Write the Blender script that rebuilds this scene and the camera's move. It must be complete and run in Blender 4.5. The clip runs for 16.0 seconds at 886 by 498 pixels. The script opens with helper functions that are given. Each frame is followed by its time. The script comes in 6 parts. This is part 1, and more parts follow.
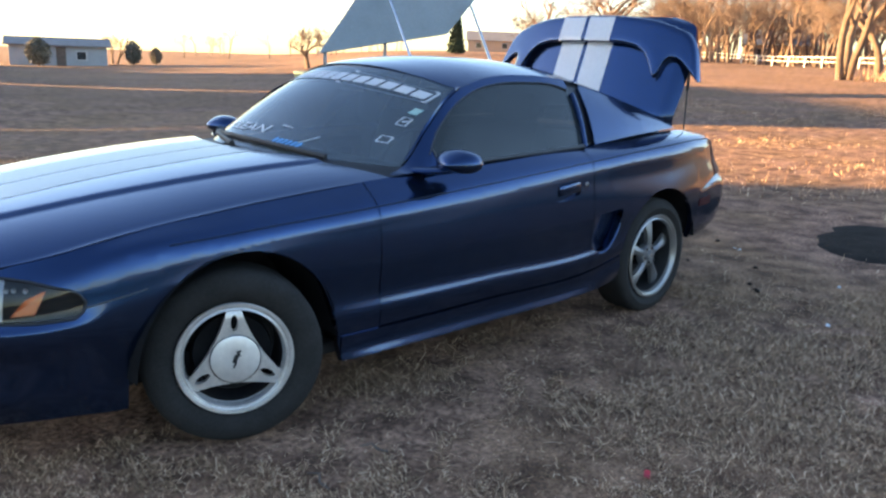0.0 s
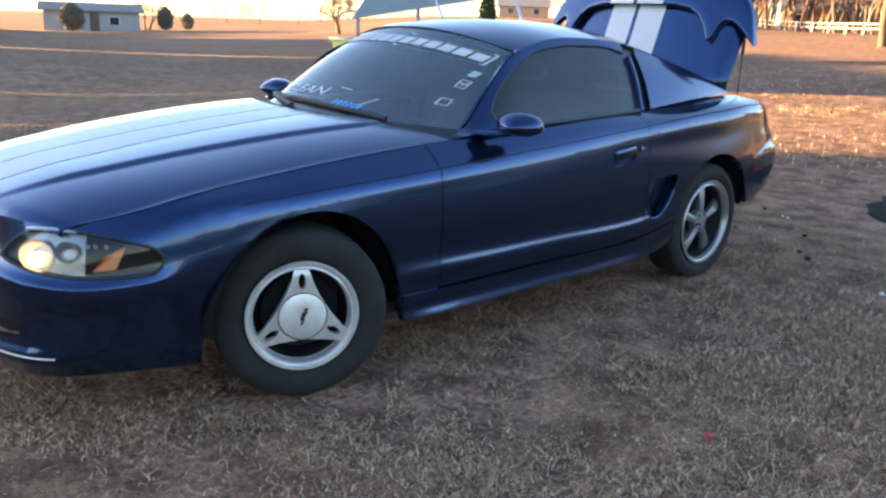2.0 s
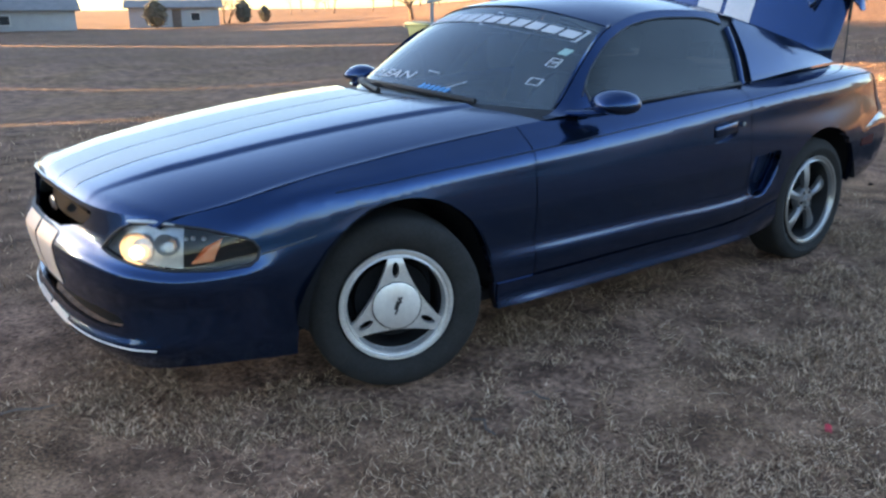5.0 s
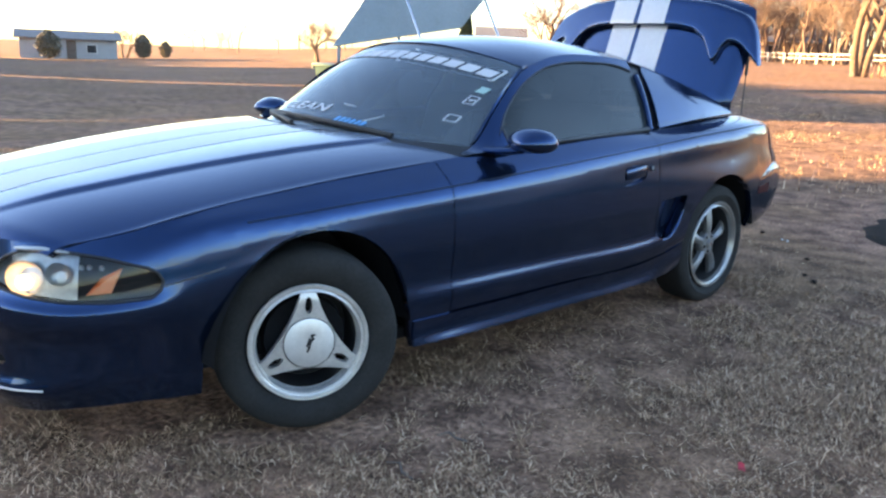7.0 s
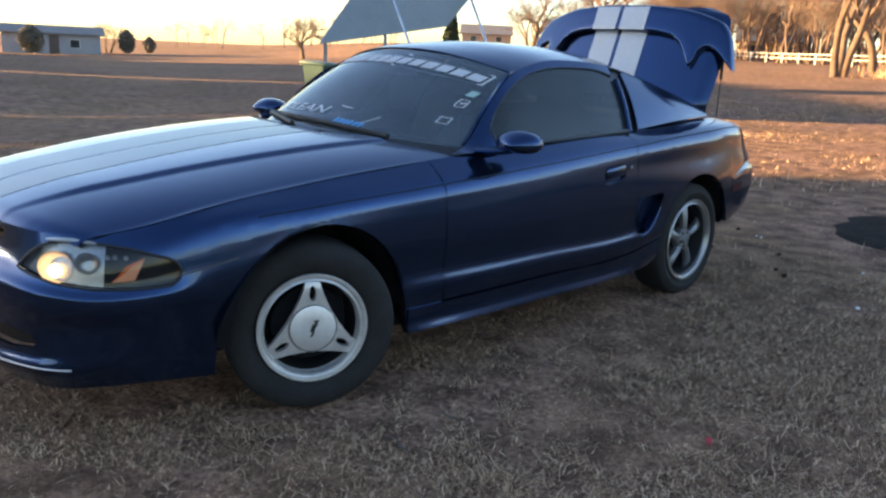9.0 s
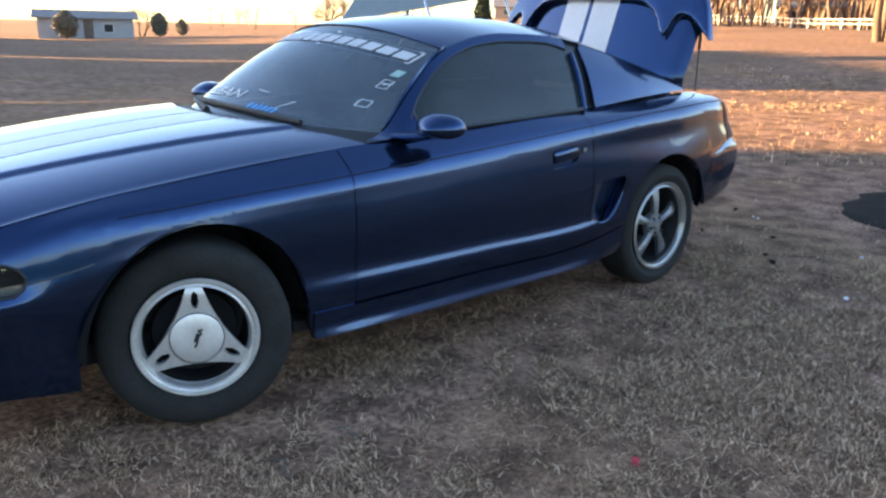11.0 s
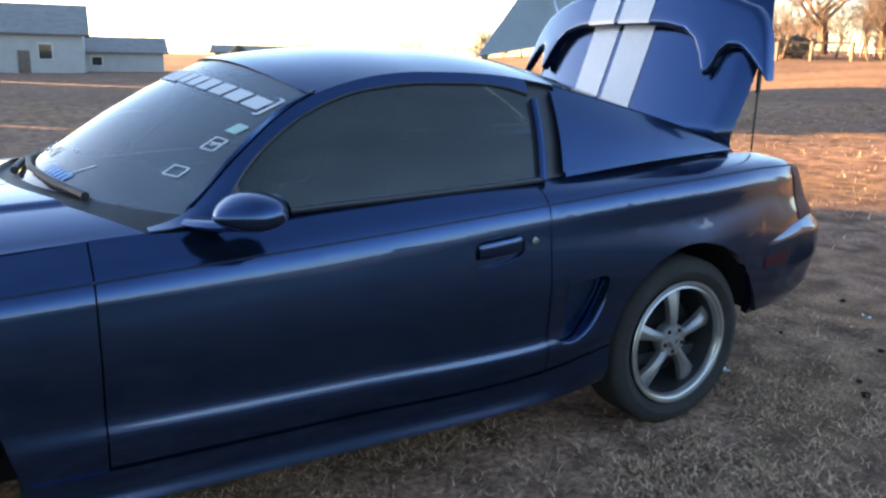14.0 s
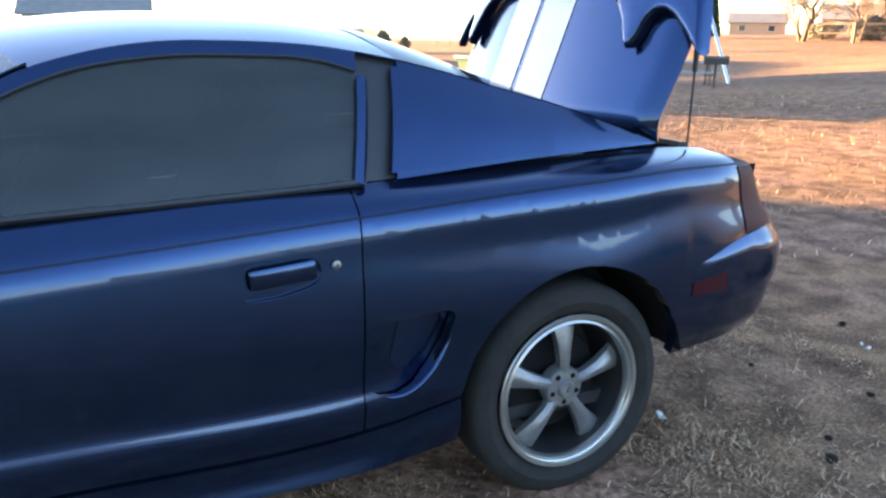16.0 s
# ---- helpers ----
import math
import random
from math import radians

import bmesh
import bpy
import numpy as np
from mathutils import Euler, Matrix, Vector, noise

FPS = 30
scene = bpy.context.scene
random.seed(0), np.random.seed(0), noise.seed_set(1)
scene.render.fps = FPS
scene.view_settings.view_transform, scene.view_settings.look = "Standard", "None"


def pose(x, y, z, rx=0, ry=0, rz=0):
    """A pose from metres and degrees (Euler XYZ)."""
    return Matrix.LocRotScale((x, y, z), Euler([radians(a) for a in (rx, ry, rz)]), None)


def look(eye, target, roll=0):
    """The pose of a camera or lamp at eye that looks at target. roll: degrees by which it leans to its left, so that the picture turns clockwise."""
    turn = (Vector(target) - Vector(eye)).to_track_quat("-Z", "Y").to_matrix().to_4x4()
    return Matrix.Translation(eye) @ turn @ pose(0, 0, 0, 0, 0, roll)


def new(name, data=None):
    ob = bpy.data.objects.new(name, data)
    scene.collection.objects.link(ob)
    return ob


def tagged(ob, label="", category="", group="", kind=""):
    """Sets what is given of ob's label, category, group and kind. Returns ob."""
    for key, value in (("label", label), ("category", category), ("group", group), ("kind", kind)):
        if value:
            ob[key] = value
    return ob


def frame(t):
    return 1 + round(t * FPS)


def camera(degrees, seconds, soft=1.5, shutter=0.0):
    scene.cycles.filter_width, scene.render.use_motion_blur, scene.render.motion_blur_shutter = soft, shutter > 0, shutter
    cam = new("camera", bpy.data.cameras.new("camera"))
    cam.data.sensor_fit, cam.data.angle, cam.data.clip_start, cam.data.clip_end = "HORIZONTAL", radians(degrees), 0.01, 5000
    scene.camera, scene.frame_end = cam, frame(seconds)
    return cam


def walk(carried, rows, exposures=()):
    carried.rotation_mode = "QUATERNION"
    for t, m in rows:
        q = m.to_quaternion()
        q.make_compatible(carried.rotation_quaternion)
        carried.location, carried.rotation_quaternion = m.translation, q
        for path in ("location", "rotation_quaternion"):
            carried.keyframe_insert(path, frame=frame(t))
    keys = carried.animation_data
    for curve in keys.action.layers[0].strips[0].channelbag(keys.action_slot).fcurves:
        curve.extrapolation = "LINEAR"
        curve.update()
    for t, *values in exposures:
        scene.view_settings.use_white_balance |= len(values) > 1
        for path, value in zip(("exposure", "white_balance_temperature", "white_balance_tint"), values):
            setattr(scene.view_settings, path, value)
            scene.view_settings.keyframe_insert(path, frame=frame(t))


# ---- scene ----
cam = camera(57.6, 16.0, soft=2.5)
PATH = [
    (0, (-1.293, -3.191, 1.336), (0.058, -1.788, 0.881), 2.0),
    (0.5, (-1.268, -3.162, 1.322), (0.011, -1.702, 0.84), 1.3),
    (1, (-1.288, -3.029, 1.323), (-0.015, -1.576, 0.805), 1.6),
    (1.5, (-1.348, -2.998, 1.306), (-0.082, -1.544, 0.774), 2.6),
    (2, (-1.407, -3.131, 1.315), (-0.118, -1.697, 0.781), 2.1),
    (2.5, (-1.491, -3.186, 1.299), (-0.214, -1.741, 0.77), 0.8),
    (3, (-1.667, -3.058, 1.307), (-0.435, -1.576, 0.772), 1.4),
    (3.2, (-1.779, -3.016, 1.371), (-0.553, -1.543, 0.799), 1.6),
    (5.3, (-1.382, -3.029, 1.295), (-0.279, -1.464, 0.716), -0.8),
    (5.5, (-1.382, -3.025, 1.297), (-0.318, -1.436, 0.711), -0.5),
    (6, (-1.39, -2.95, 1.257), (-0.41, -1.315, 0.65), 0.6),
    (6.5, (-1.415, -2.881, 1.203), (-0.321, -1.31, 0.625), 1.0),
    (7, (-1.401, -2.943, 1.249), (-0.062, -1.531, 0.784), 2.3),
    (7.5, (-1.376, -3.066, 1.289), (0.07, -1.735, 0.917), 1.9),
    (8, (-1.41, -3.058, 1.256), (0.006, -1.698, 0.877), 1.5),
    (8.5, (-1.53, -3.052, 1.27), (-0.149, -1.668, 0.848), 2.4),
    (9, (-1.576, -3.082, 1.285), (-0.211, -1.698, 0.815), 2.7),
    (9.2, (-1.561, -3.116, 1.294), (-0.199, -1.733, 0.812), 2.3),
    (11.3, (-0.926, -3.173, 1.3), (0.333, -1.714, 0.763), 0.7),
    (11.5, (-0.853, -3.166, 1.282), (0.379, -1.68, 0.758), 0.1),
    (12, (-0.601, -3.229, 1.335), (0.57, -1.668, 0.896), -0.6),
    (12.5, (-0.422, -3.156, 1.313), (0.741, -1.577, 0.918), 0.7),
    (13, (-0.147, -2.933, 1.317), (1.003, -1.353, 0.893), 2.3),
    (13.5, (0.1, -2.9, 1.315), (1.185, -1.281, 0.868), 1.5),
    (14, (0.373, -2.844, 1.322), (1.364, -1.169, 0.863), 1.2),
    (14.5, (0.59, -2.642, 1.307), (1.618, -0.988, 0.852), 2.6),
    (15, (0.787, -2.531, 1.301), (1.826, -0.886, 0.837), 2.8),
    (15.5, (1.064, -2.632, 1.311), (1.962, -0.911, 0.831), 1.1),
    (16, (1.281, -2.625, 1.293), (2.133, -0.887, 0.791), 1.2),
]
walk(cam, [(t, look(eye, target, roll)) for t, eye, target, roll in PATH], [(0.0, 3.53, 5860, 18.0), (1.0, 3.63, 5860, 18.0), (2.0, 3.69, 5860, 18.0), (2.5, 3.58, 5860, 18.0), (3.0, 3.57, 5860, 18.0), (5.5, 3.58, 5860, 18.0), (6.0, 3.63, 5860, 18.0), (6.5, 3.86, 5860, 18.0), (7.0, 3.88, 5860, 18.0), (7.5, 3.48, 5860, 18.0), (8.0, 3.06, 5860, 18.0), (8.5, 3.08, 5860, 18.0), (9.0, 3.16, 5860, 18.0), (11.5, 3.81, 5860, 18.0), (12.0, 3.92, 5860, 18.0), (12.5, 3.46, 5860, 18.0), (13.0, 3.30, 5860, 18.0), (13.5, 3.51, 5860, 18.0), (14.0, 3.64, 5860, 18.0), (15.0, 3.78, 5860, 18.0), (15.5, 3.96, 5860, 18.0), (16.0, 4.16, 5860, 18.0)])

# ---- world, sun and exposure ----
SUN_AZ, SUN_EL = 130.0, 7.0
world = bpy.data.worlds.new("world")
scene.world = world
world.use_nodes = True
wn = world.node_tree.nodes
sky = wn.new("ShaderNodeTexSky")
sky.sky_type, sky.sun_disc = "NISHITA", False
sky.sun_elevation, sky.sun_rotation = radians(SUN_EL), radians(90 - SUN_AZ)
sky.dust_density, sky.altitude = 1.0, 900
wn["Background"].inputs["Strength"].default_value = 0.06
world.node_tree.links.new(sky.outputs["Color"], wn["Background"].inputs["Color"])
sun = new("sun", bpy.data.lights.new("sun", "SUN"))
sun.data.energy, sun.data.angle, sun.data.color = 5.0, radians(0.6), (1.0, 0.61, 0.22)
ca, sa = math.cos(radians(SUN_AZ)), math.sin(radians(SUN_AZ))
sun.matrix_world = look((ca * 50, sa * 50, 50 * math.tan(radians(SUN_EL))), (0, 0, 0))


# ---- materials ----
def link(m, a, b):
    m.node_tree.links.new(a, b)


def material(name, color, rough=0.5, metal=0.0, vary=0.25, scale=8.0, bump=0.0, bump_scale=60.0, coat=0.0, spread=0.0, island=False, spec=0.5):
    """A plain surface with two scales of colour change and fine relief."""
    m = bpy.data.materials.new(name)
    m.use_nodes = True
    n = m.node_tree.nodes
    b = n["Principled BSDF"]
    b.inputs["Roughness"].default_value, b.inputs["Metallic"].default_value = rough, metal
    b.inputs["Coat Weight"].default_value, b.inputs["Coat Roughness"].default_value = coat, 0.06
    b.inputs["Specular IOR Level"].default_value = spec
    co = n.new("ShaderNodeTexCoord")
    big, fine = n.new("ShaderNodeTexNoise"), n.new("ShaderNodeTexNoise")
    big.inputs["Scale"].default_value, fine.inputs["Scale"].default_value = scale, scale * 9
    big.inputs["Detail"].default_value = fine.inputs["Detail"].default_value = 3
    link(m, co.outputs["Object"], big.inputs["Vector"])
    link(m, co.outputs["Object"], fine.inputs["Vector"])
    add = n.new("ShaderNodeMath")
    add.operation = "ADD"
    link(m, big.outputs["Fac"], add.inputs[0])
    link(m, fine.outputs["Fac"], add.inputs[1])
    ramp = n.new("ShaderNodeMapRange")
    ramp.inputs["From Min"].default_value, ramp.inputs["From Max"].default_value = 0.6, 1.4
    ramp.inputs["To Min"].default_value, ramp.inputs["To Max"].default_value = 1 - vary, 1 + vary
    link(m, add.outputs[0], ramp.inputs["Value"])
    fac = ramp.outputs["Result"]
    if spread:
        src = n.new("ShaderNodeNewGeometry").outputs["Random Per Island"] if island else n.new("ShaderNodeObjectInfo").outputs["Random"]
        r2 = n.new("ShaderNodeMapRange")
        r2.inputs["To Min"].default_value, r2.inputs["To Max"].default_value = 1 - spread, 1 + spread
        link(m, src, r2.inputs["Value"])
        mul = n.new("ShaderNodeMath")
        mul.operation = "MULTIPLY"
        link(m, fac, mul.inputs[0])
        link(m, r2.outputs["Result"], mul.inputs[1])
        fac = mul.outputs[0]
    tint = n.new("ShaderNodeVectorMath")
    tint.operation = "SCALE"
    tint.inputs[0].default_value = color
    link(m, fac, tint.inputs["Scale"])
    link(m, tint.outputs["Vector"], b.inputs["Base Color"])
    if bump:
        t = n.new("ShaderNodeTexNoise")
        t.inputs["Scale"].default_value, t.inputs["Detail"].default_value = bump_scale, 4
        link(m, co.outputs["Object"], t.inputs["Vector"])
        bm_ = n.new("ShaderNodeBump")
        bm_.inputs["Strength"].default_value, bm_.inputs["Distance"].default_value = bump, 0.01
        link(m, t.outputs["Fac"], bm_.inputs["Height"])
        link(m, bm_.outputs["Normal"], b.inputs["Normal"])
    return m


def paint_material():
    """Metallic dark blue paint under clear coat, with a light grey film of dusty haze."""
    m = material("blue_paint", (0.0095, 0.033, 0.104), 0.19, 0.93, 0.10, 2.0, coat=0.62, spec=0.35)
    n = m.node_tree.nodes
    b = n["Principled BSDF"]
    b.inputs["Coat IOR"].default_value = 1.5
    flake = n.new("ShaderNodeTexNoise")
    flake.inputs["Scale"].default_value, flake.inputs["Detail"].default_value = 3.0, 6
    rr = n.new("ShaderNodeMapRange")
    rr.inputs["To Min"].default_value, rr.inputs["To Max"].default_value = 0.02, 0.07
    link(m, flake.outputs["Fac"], rr.inputs["Value"])
    link(m, rr.outputs["Result"], b.inputs["Coat Roughness"])
    # grey film: a dusty coat plus painted veil of the bright sky
    film, over = n.new("ShaderNodeBsdfDiffuse"), n.new("ShaderNodeMixShader")
    film.inputs["Color"].default_value = (0.36, 0.37, 0.38, 1)
    dust_haze = n.new("ShaderNodeTexNoise")
    dust_haze.inputs["Scale"].default_value, dust_haze.inputs["Detail"].default_value = 9.0, 8
    dr = n.new("ShaderNodeMapRange")
    dr.inputs["From Min"].default_value, dr.inputs["From Max"].default_value = 0.3, 0.7
    dr.inputs["To Min"].default_value, dr.inputs["To Max"].default_value = 0.002, 0.010
    link(m, dust_haze.outputs["Fac"], dr.inputs["Value"])
    link(m, dr.outputs["Result"], over.inputs[0])
    link(m, b.outputs[0], over.inputs[1])
    link(m, film.outputs[0], over.inputs[2])
    link(m, over.outputs[0], n["Material Output"].inputs["Surface"])
    return m


def glow_material(name, color, strength):
    m = bpy.data.materials.new(name)
    m.use_nodes = True
    b = m.node_tree.nodes["Principled BSDF"]
    b.inputs["Emission Color"].default_value, b.inputs["Emission Strength"].default_value = (*color, 1), strength
    b.inputs["Base Color"].default_value = (*color, 1)
    return m


def pane_material(name, tint, rough=0.02, ior=1.5, dust_haze=0.0, film=(0.3, 0.33, 0.35)):
    """A single tinted pane: what is behind it, dimmed, under a mirror gloss."""
    m = bpy.data.materials.new(name)
    m.use_nodes = True
    n = m.node_tree.nodes
    n.remove(n["Principled BSDF"])
    t, g, f, mix = (n.new("ShaderNode" + k) for k in ("BsdfTransparent", "BsdfGlossy", "Fresnel", "MixShader"))
    t.inputs["Color"].default_value = (*tint, 1)
    g.inputs["Roughness"].default_value = rough
    f.inputs["IOR"].default_value = ior
    under = t.outputs[0]
    # pale diffuse film paints glare haze onto the glass along with its dirt
    if dust_haze:
        d, m2 = n.new("ShaderNodeBsdfDiffuse"), n.new("ShaderNodeMixShader")
        d.inputs["Color"].default_value = (*film, 1)
        spots = n.new("ShaderNodeTexNoise")
        spots.inputs["Scale"].default_value, spots.inputs["Detail"].default_value = 4.0, 6
        rg = n.new("ShaderNodeMapRange")
        rg.inputs["To Min"].default_value, rg.inputs["To Max"].default_value = dust_haze * 0.5, dust_haze * 1.5
        link(m, spots.outputs["Fac"], rg.inputs["Value"])
        link(m, rg.outputs["Result"], m2.inputs[0])
        link(m, t.outputs[0], m2.inputs[1])
        link(m, d.outputs[0], m2.inputs[2])
        under = m2.outputs[0]
    link(m, f.outputs[0], mix.inputs[0])
    link(m, under, mix.inputs[1])
    link(m, g.outputs[0], mix.inputs[2])
    link(m, mix.outputs[0], n["Material Output"].inputs["Surface"])
    return m


def ground_material():
    m = bpy.data.materials.new("dry_ground")
    m.use_nodes = True
    n = m.node_tree.nodes
    b = n["Principled BSDF"]
    b.inputs["Roughness"].default_value = 0.95
    b.inputs["Specular IOR Level"].default_value = 0.15
    co = n.new("ShaderNodeTexCoord")

    def tex(scale, detail=5):
        t = n.new("ShaderNodeTexNoise")
        t.inputs["Scale"].default_value, t.inputs["Detail"].default_value = scale, detail
        link(m, co.outputs["Object"], t.inputs["Vector"])
        return t.outputs["Fac"]

    def ramp(fac, stops):
        r = n.new("ShaderNodeValToRGB")
        r.color_ramp.elements[0].position, r.color_ramp.elements[0].color = stops[0][0], (*stops[0][1], 1)
        r.color_ramp.elements[1].position, r.color_ramp.elements[1].color = stops[1][0], (*stops[1][1], 1)
        link(m, fac, r.inputs[0])
        return r.outputs[0]

    def mix(fac, a, c):
        x = n.new("ShaderNodeMix")
        x.data_type = "RGBA"
        link(m, fac, x.inputs["Factor"])
        link(m, a, x.inputs["A"])
        link(m, c, x.inputs["B"])
        return x.outputs["Result"]

    straw = ramp(tex(90), [(0.34, (0.088, 0.056, 0.039)), (0.70, (0.42, 0.270, 0.170))])
    dirt = ramp(tex(40), [(0.32, (0.115, 0.073, 0.056)), (0.68, (0.40, 0.257, 0.196))])
    patch = n.new("ShaderNodeMapRange")
    patch.inputs["From Min"].default_value, patch.inputs["From Max"].default_value = 0.42, 0.6
    link(m, tex(0.55), patch.inputs["Value"])
    near = mix(patch.outputs["Result"], straw, dirt)
    tone = ramp(tex(0.06), [(0.35, (0.75, 0.72, 0.70)), (0.65, (1.1, 1.05, 0.95))])
    mott = n.new("ShaderNodeMix")
    mott.data_type, mott.blend_type = "RGBA", "MULTIPLY"
    mott.inputs["Factor"].default_value = 1.0
    link(m, near, mott.inputs["A"])
    link(m, ramp(tex(4.5, 8), [(0.34, (0.48, 0.45, 0.43)), (0.64, (1.32, 1.28, 1.20))]), mott.inputs["B"])
    mul = n.new("ShaderNodeMix")
    mul.data_type, mul.blend_type = "RGBA", "MULTIPLY"
    mul.inputs["Factor"].default_value = 1.0
    link(m, mott.outputs["Result"], mul.inputs["A"])
    link(m, tone, mul.inputs["B"])
    link(m, mul.outputs["Result"], b.inputs["Base Color"])
    bump = n.new("ShaderNodeBump")
    bump.inputs["Strength"].default_value, bump.inputs["Distance"].default_value = 0.9, 0.03
    link(m, tex(35, 8), bump.inputs["Height"])
    link(m, bump.outputs["Normal"], b.inputs["Normal"])
    return m


PAINT = paint_material()
BLACK = material("black_plastic", (0.012, 0.012, 0.013), 0.55, 0, 0.3, 20, 0.2, 300)
RUBBER = material("tyre_rubber", (0.020, 0.0195, 0.019), 0.85, 0, 0.4, 12, 0.3, 200, spec=0.3)
ALLOY = material("machined_alloy", (0.62, 0.60, 0.575), 0.38, 0.62, 0.22, 14)
LIP = material("polished_lip", (0.40, 0.40, 0.39), 0.32, 0.85, 0.15, 14)
BRUSHED = material("brushed_alloy", (0.74, 0.72, 0.69), 0.42, 0.6, 0.12, 40)
BRUSHED.node_tree.nodes["Principled BSDF"].inputs["Anisotropic"].default_value = 0.5
turned = BRUSHED.node_tree.nodes.new("ShaderNodeTangent")
turned.direction_type, turned.axis = "RADIAL", "Y"
link(BRUSHED, turned.outputs[0], BRUSHED.node_tree.nodes["Principled BSDF"].inputs["Tangent"])
BARREL = material("dark_barrel", (0.05, 0.05, 0.052), 0.5, 0.6, 0.2, 10)
ALLOY_GREY = material("grey_alloy", (0.24, 0.24, 0.245), 0.42, 0.7, 0.2, 12)
CHROME = material("chrome", (0.75, 0.75, 0.75), 0.08, 1.0, 0.05, 10)
# bonnet stripe colour: darker and bluer than white_stripe, close to the paint
HOOD_STRIPE = material("blue_grey_stripe", (0.065, 0.082, 0.120), 0.35, 0, 0.12, 5, coat=0.55, spec=0.3)
STRIPE = material("white_stripe", (0.50, 0.51, 0.53), 0.3, 0, 0.08, 5, coat=0.5)
NAVY = material("navy_moulding_shade", (0.004, 0.009, 0.026), 0.45, 0, 0.2, 15, spec=0.3)
TRIM = material("dark_trim", (0.02, 0.021, 0.024), 0.4, 0, 0.3, 15)
INTERIOR = material("charcoal_cloth", (0.03, 0.03, 0.033), 0.85, 0, 0.3, 15, 0.3, 250)
DARK = material("dark_void", (0.013, 0.013, 0.014), 0.9, 0, 0.2, 10, spec=0.08)
SIDE_GLASS = pane_material("tinted_side_glass", (0.10, 0.12, 0.12), 0.04, 1.5, 0.09, (0.26, 0.31, 0.32))
FRONT_GLASS = pane_material("windscreen_glass", (0.36, 0.42, 0.45), 0.03, 2.0, 0.12, (0.37, 0.47, 0.55))
CLEAR = pane_material("clear_lens", (0.9, 0.9, 0.9))
RED_LENS = material("red_lens", (0.034, 0.004, 0.008), 0.5, 0, 0.1, 10, spec=0.15)
AMBER = material("amber_lens", (0.80, 0.16, 0.035), 0.25, 0, 0.1, 10, coat=1.0)
DECAL = material("white_vinyl", (0.50, 0.51, 0.53), 0.45, 0, 0.05, 30)
DECAL_BLUE = material("blue_vinyl", (0.10, 0.30, 0.60), 0.45, 0, 0.05, 30)
DECAL_GREEN = material("pale_green_sticker", (0.32, 0.46, 0.43), 0.5, 0, 0.08, 30)
LAMP_GLOW = glow_material("lamp_glow", (1.0, 0.58, 0.22), 0.6)
REFLECTOR = material("lamp_reflector", (0.42, 0.43, 0.44), 0.32, 0.75, 0.35, 25)
LAMP_BLACK = material("black_lamp_housing", (0.010, 0.010, 0.011), 0.5, 0, 0.2, 12, spec=0.2)
GROUND = ground_material()
BARK = material("bark", (0.105, 0.072, 0.052), 0.9, 0, 0.4, 3, 0.8, 20)
TWIG = material("bare_twigs", (0.130, 0.088, 0.068), 0.9, 0, 0.3, 2)
FENCE_WHITE = material("white_fence_paint", (0.52, 0.51, 0.49), 0.6, 0, 0.1, 3)
DARK_BOARDS = material("dark_reflection_boards", (0.022, 0.019, 0.018), 0.85, 0, 0.3, 3, 0.3, 40)
OLD_WOOD = material("weathered_wood", (0.13, 0.10, 0.08), 0.85, 0, 0.35, 6, 0.4, 60)
SIDING = material("grey_siding", (0.33, 0.335, 0.34), 0.7, 0, 0.12, 1.2)
SIDING_TAN = material("tan_siding", (0.42, 0.30, 0.20), 0.75, 0, 0.12, 1.2)
ROOFING = material("dark_shingle_roof", (0.20, 0.19, 0.185), 0.9, 0, 0.25, 1.5, 0.4, 10)
SHEET = material("dark_sheet_metal", (0.20, 0.23, 0.25), 0.5, 0.3, 0.12, 1.2)
BIN_GREEN = material("green_bin_plastic", (0.07, 0.13, 0.11), 0.5, 0, 0.15, 6)
EVERGREEN = material("evergreen_needles", (0.035, 0.055, 0.03), 0.9, 0, 0.35, 2)
BUSH_GREY = material("dry_bush", (0.16, 0.145, 0.11), 0.9, 0, 0.35, 3)


# ---- mesh helpers ----
def finish(name, bm, mat, parent=None, label="", smooth=True, angle=38):
    if smooth:
        bm.normal_update()
        for f in bm.faces:
            f.smooth = True
        for e in bm.edges:
            if len(e.link_faces) == 2 and e.calc_face_angle(0) > radians(angle):
                e.smooth = False
    me = bpy.data.meshes.new(name)
    bm.to_mesh(me)
    bm.free()
    me.materials.append(mat)
    ob = new(name, me)
    if parent:
        ob.parent = parent
    if label:
        ob["label"] = label
    return ob


def part(name, bm, mat, parent, label="", smooth=True, angle=38):
    return finish(name, bm, mat, parent, label, smooth, angle)


def thing(name, at, label, category, group="", kind="", turn=0.0):
    ob = new(name)
    ob.matrix_world = pose(*at, 0, 0, turn)
    ob.empty_display_size = 0.2
    return tagged(ob, label, category, group, kind)


def box(bm, size, at, rot=(0, 0, 0), bevel=0.0, seg=2):
    g = bmesh.ops.create_cube(bm, size=1, matrix=pose(*at, *rot) @ Matrix.Diagonal((*size, 1)))
    if bevel:
        es = list({e for v in g["verts"] for e in v.link_edges})
        bmesh.ops.bevel(bm, geom=es, offset=bevel, segments=seg, affect="EDGES", profile=0.5)
    return bm


def boxed(size, at=(0, 0, 0), rot=(0, 0, 0), bevel=0.0):
    return box(bmesh.new(), size, at, rot, bevel)


def grid(pts):
    """A sheet through rows of points."""
    bm = bmesh.new()
    rows = [[bm.verts.new(p) for p in r] for r in pts]
    for a, b in zip(rows, rows[1:]):
        for i in range(len(a) - 1):
            bm.faces.new((a[i], a[i + 1], b[i + 1], b[i]))
    return bm


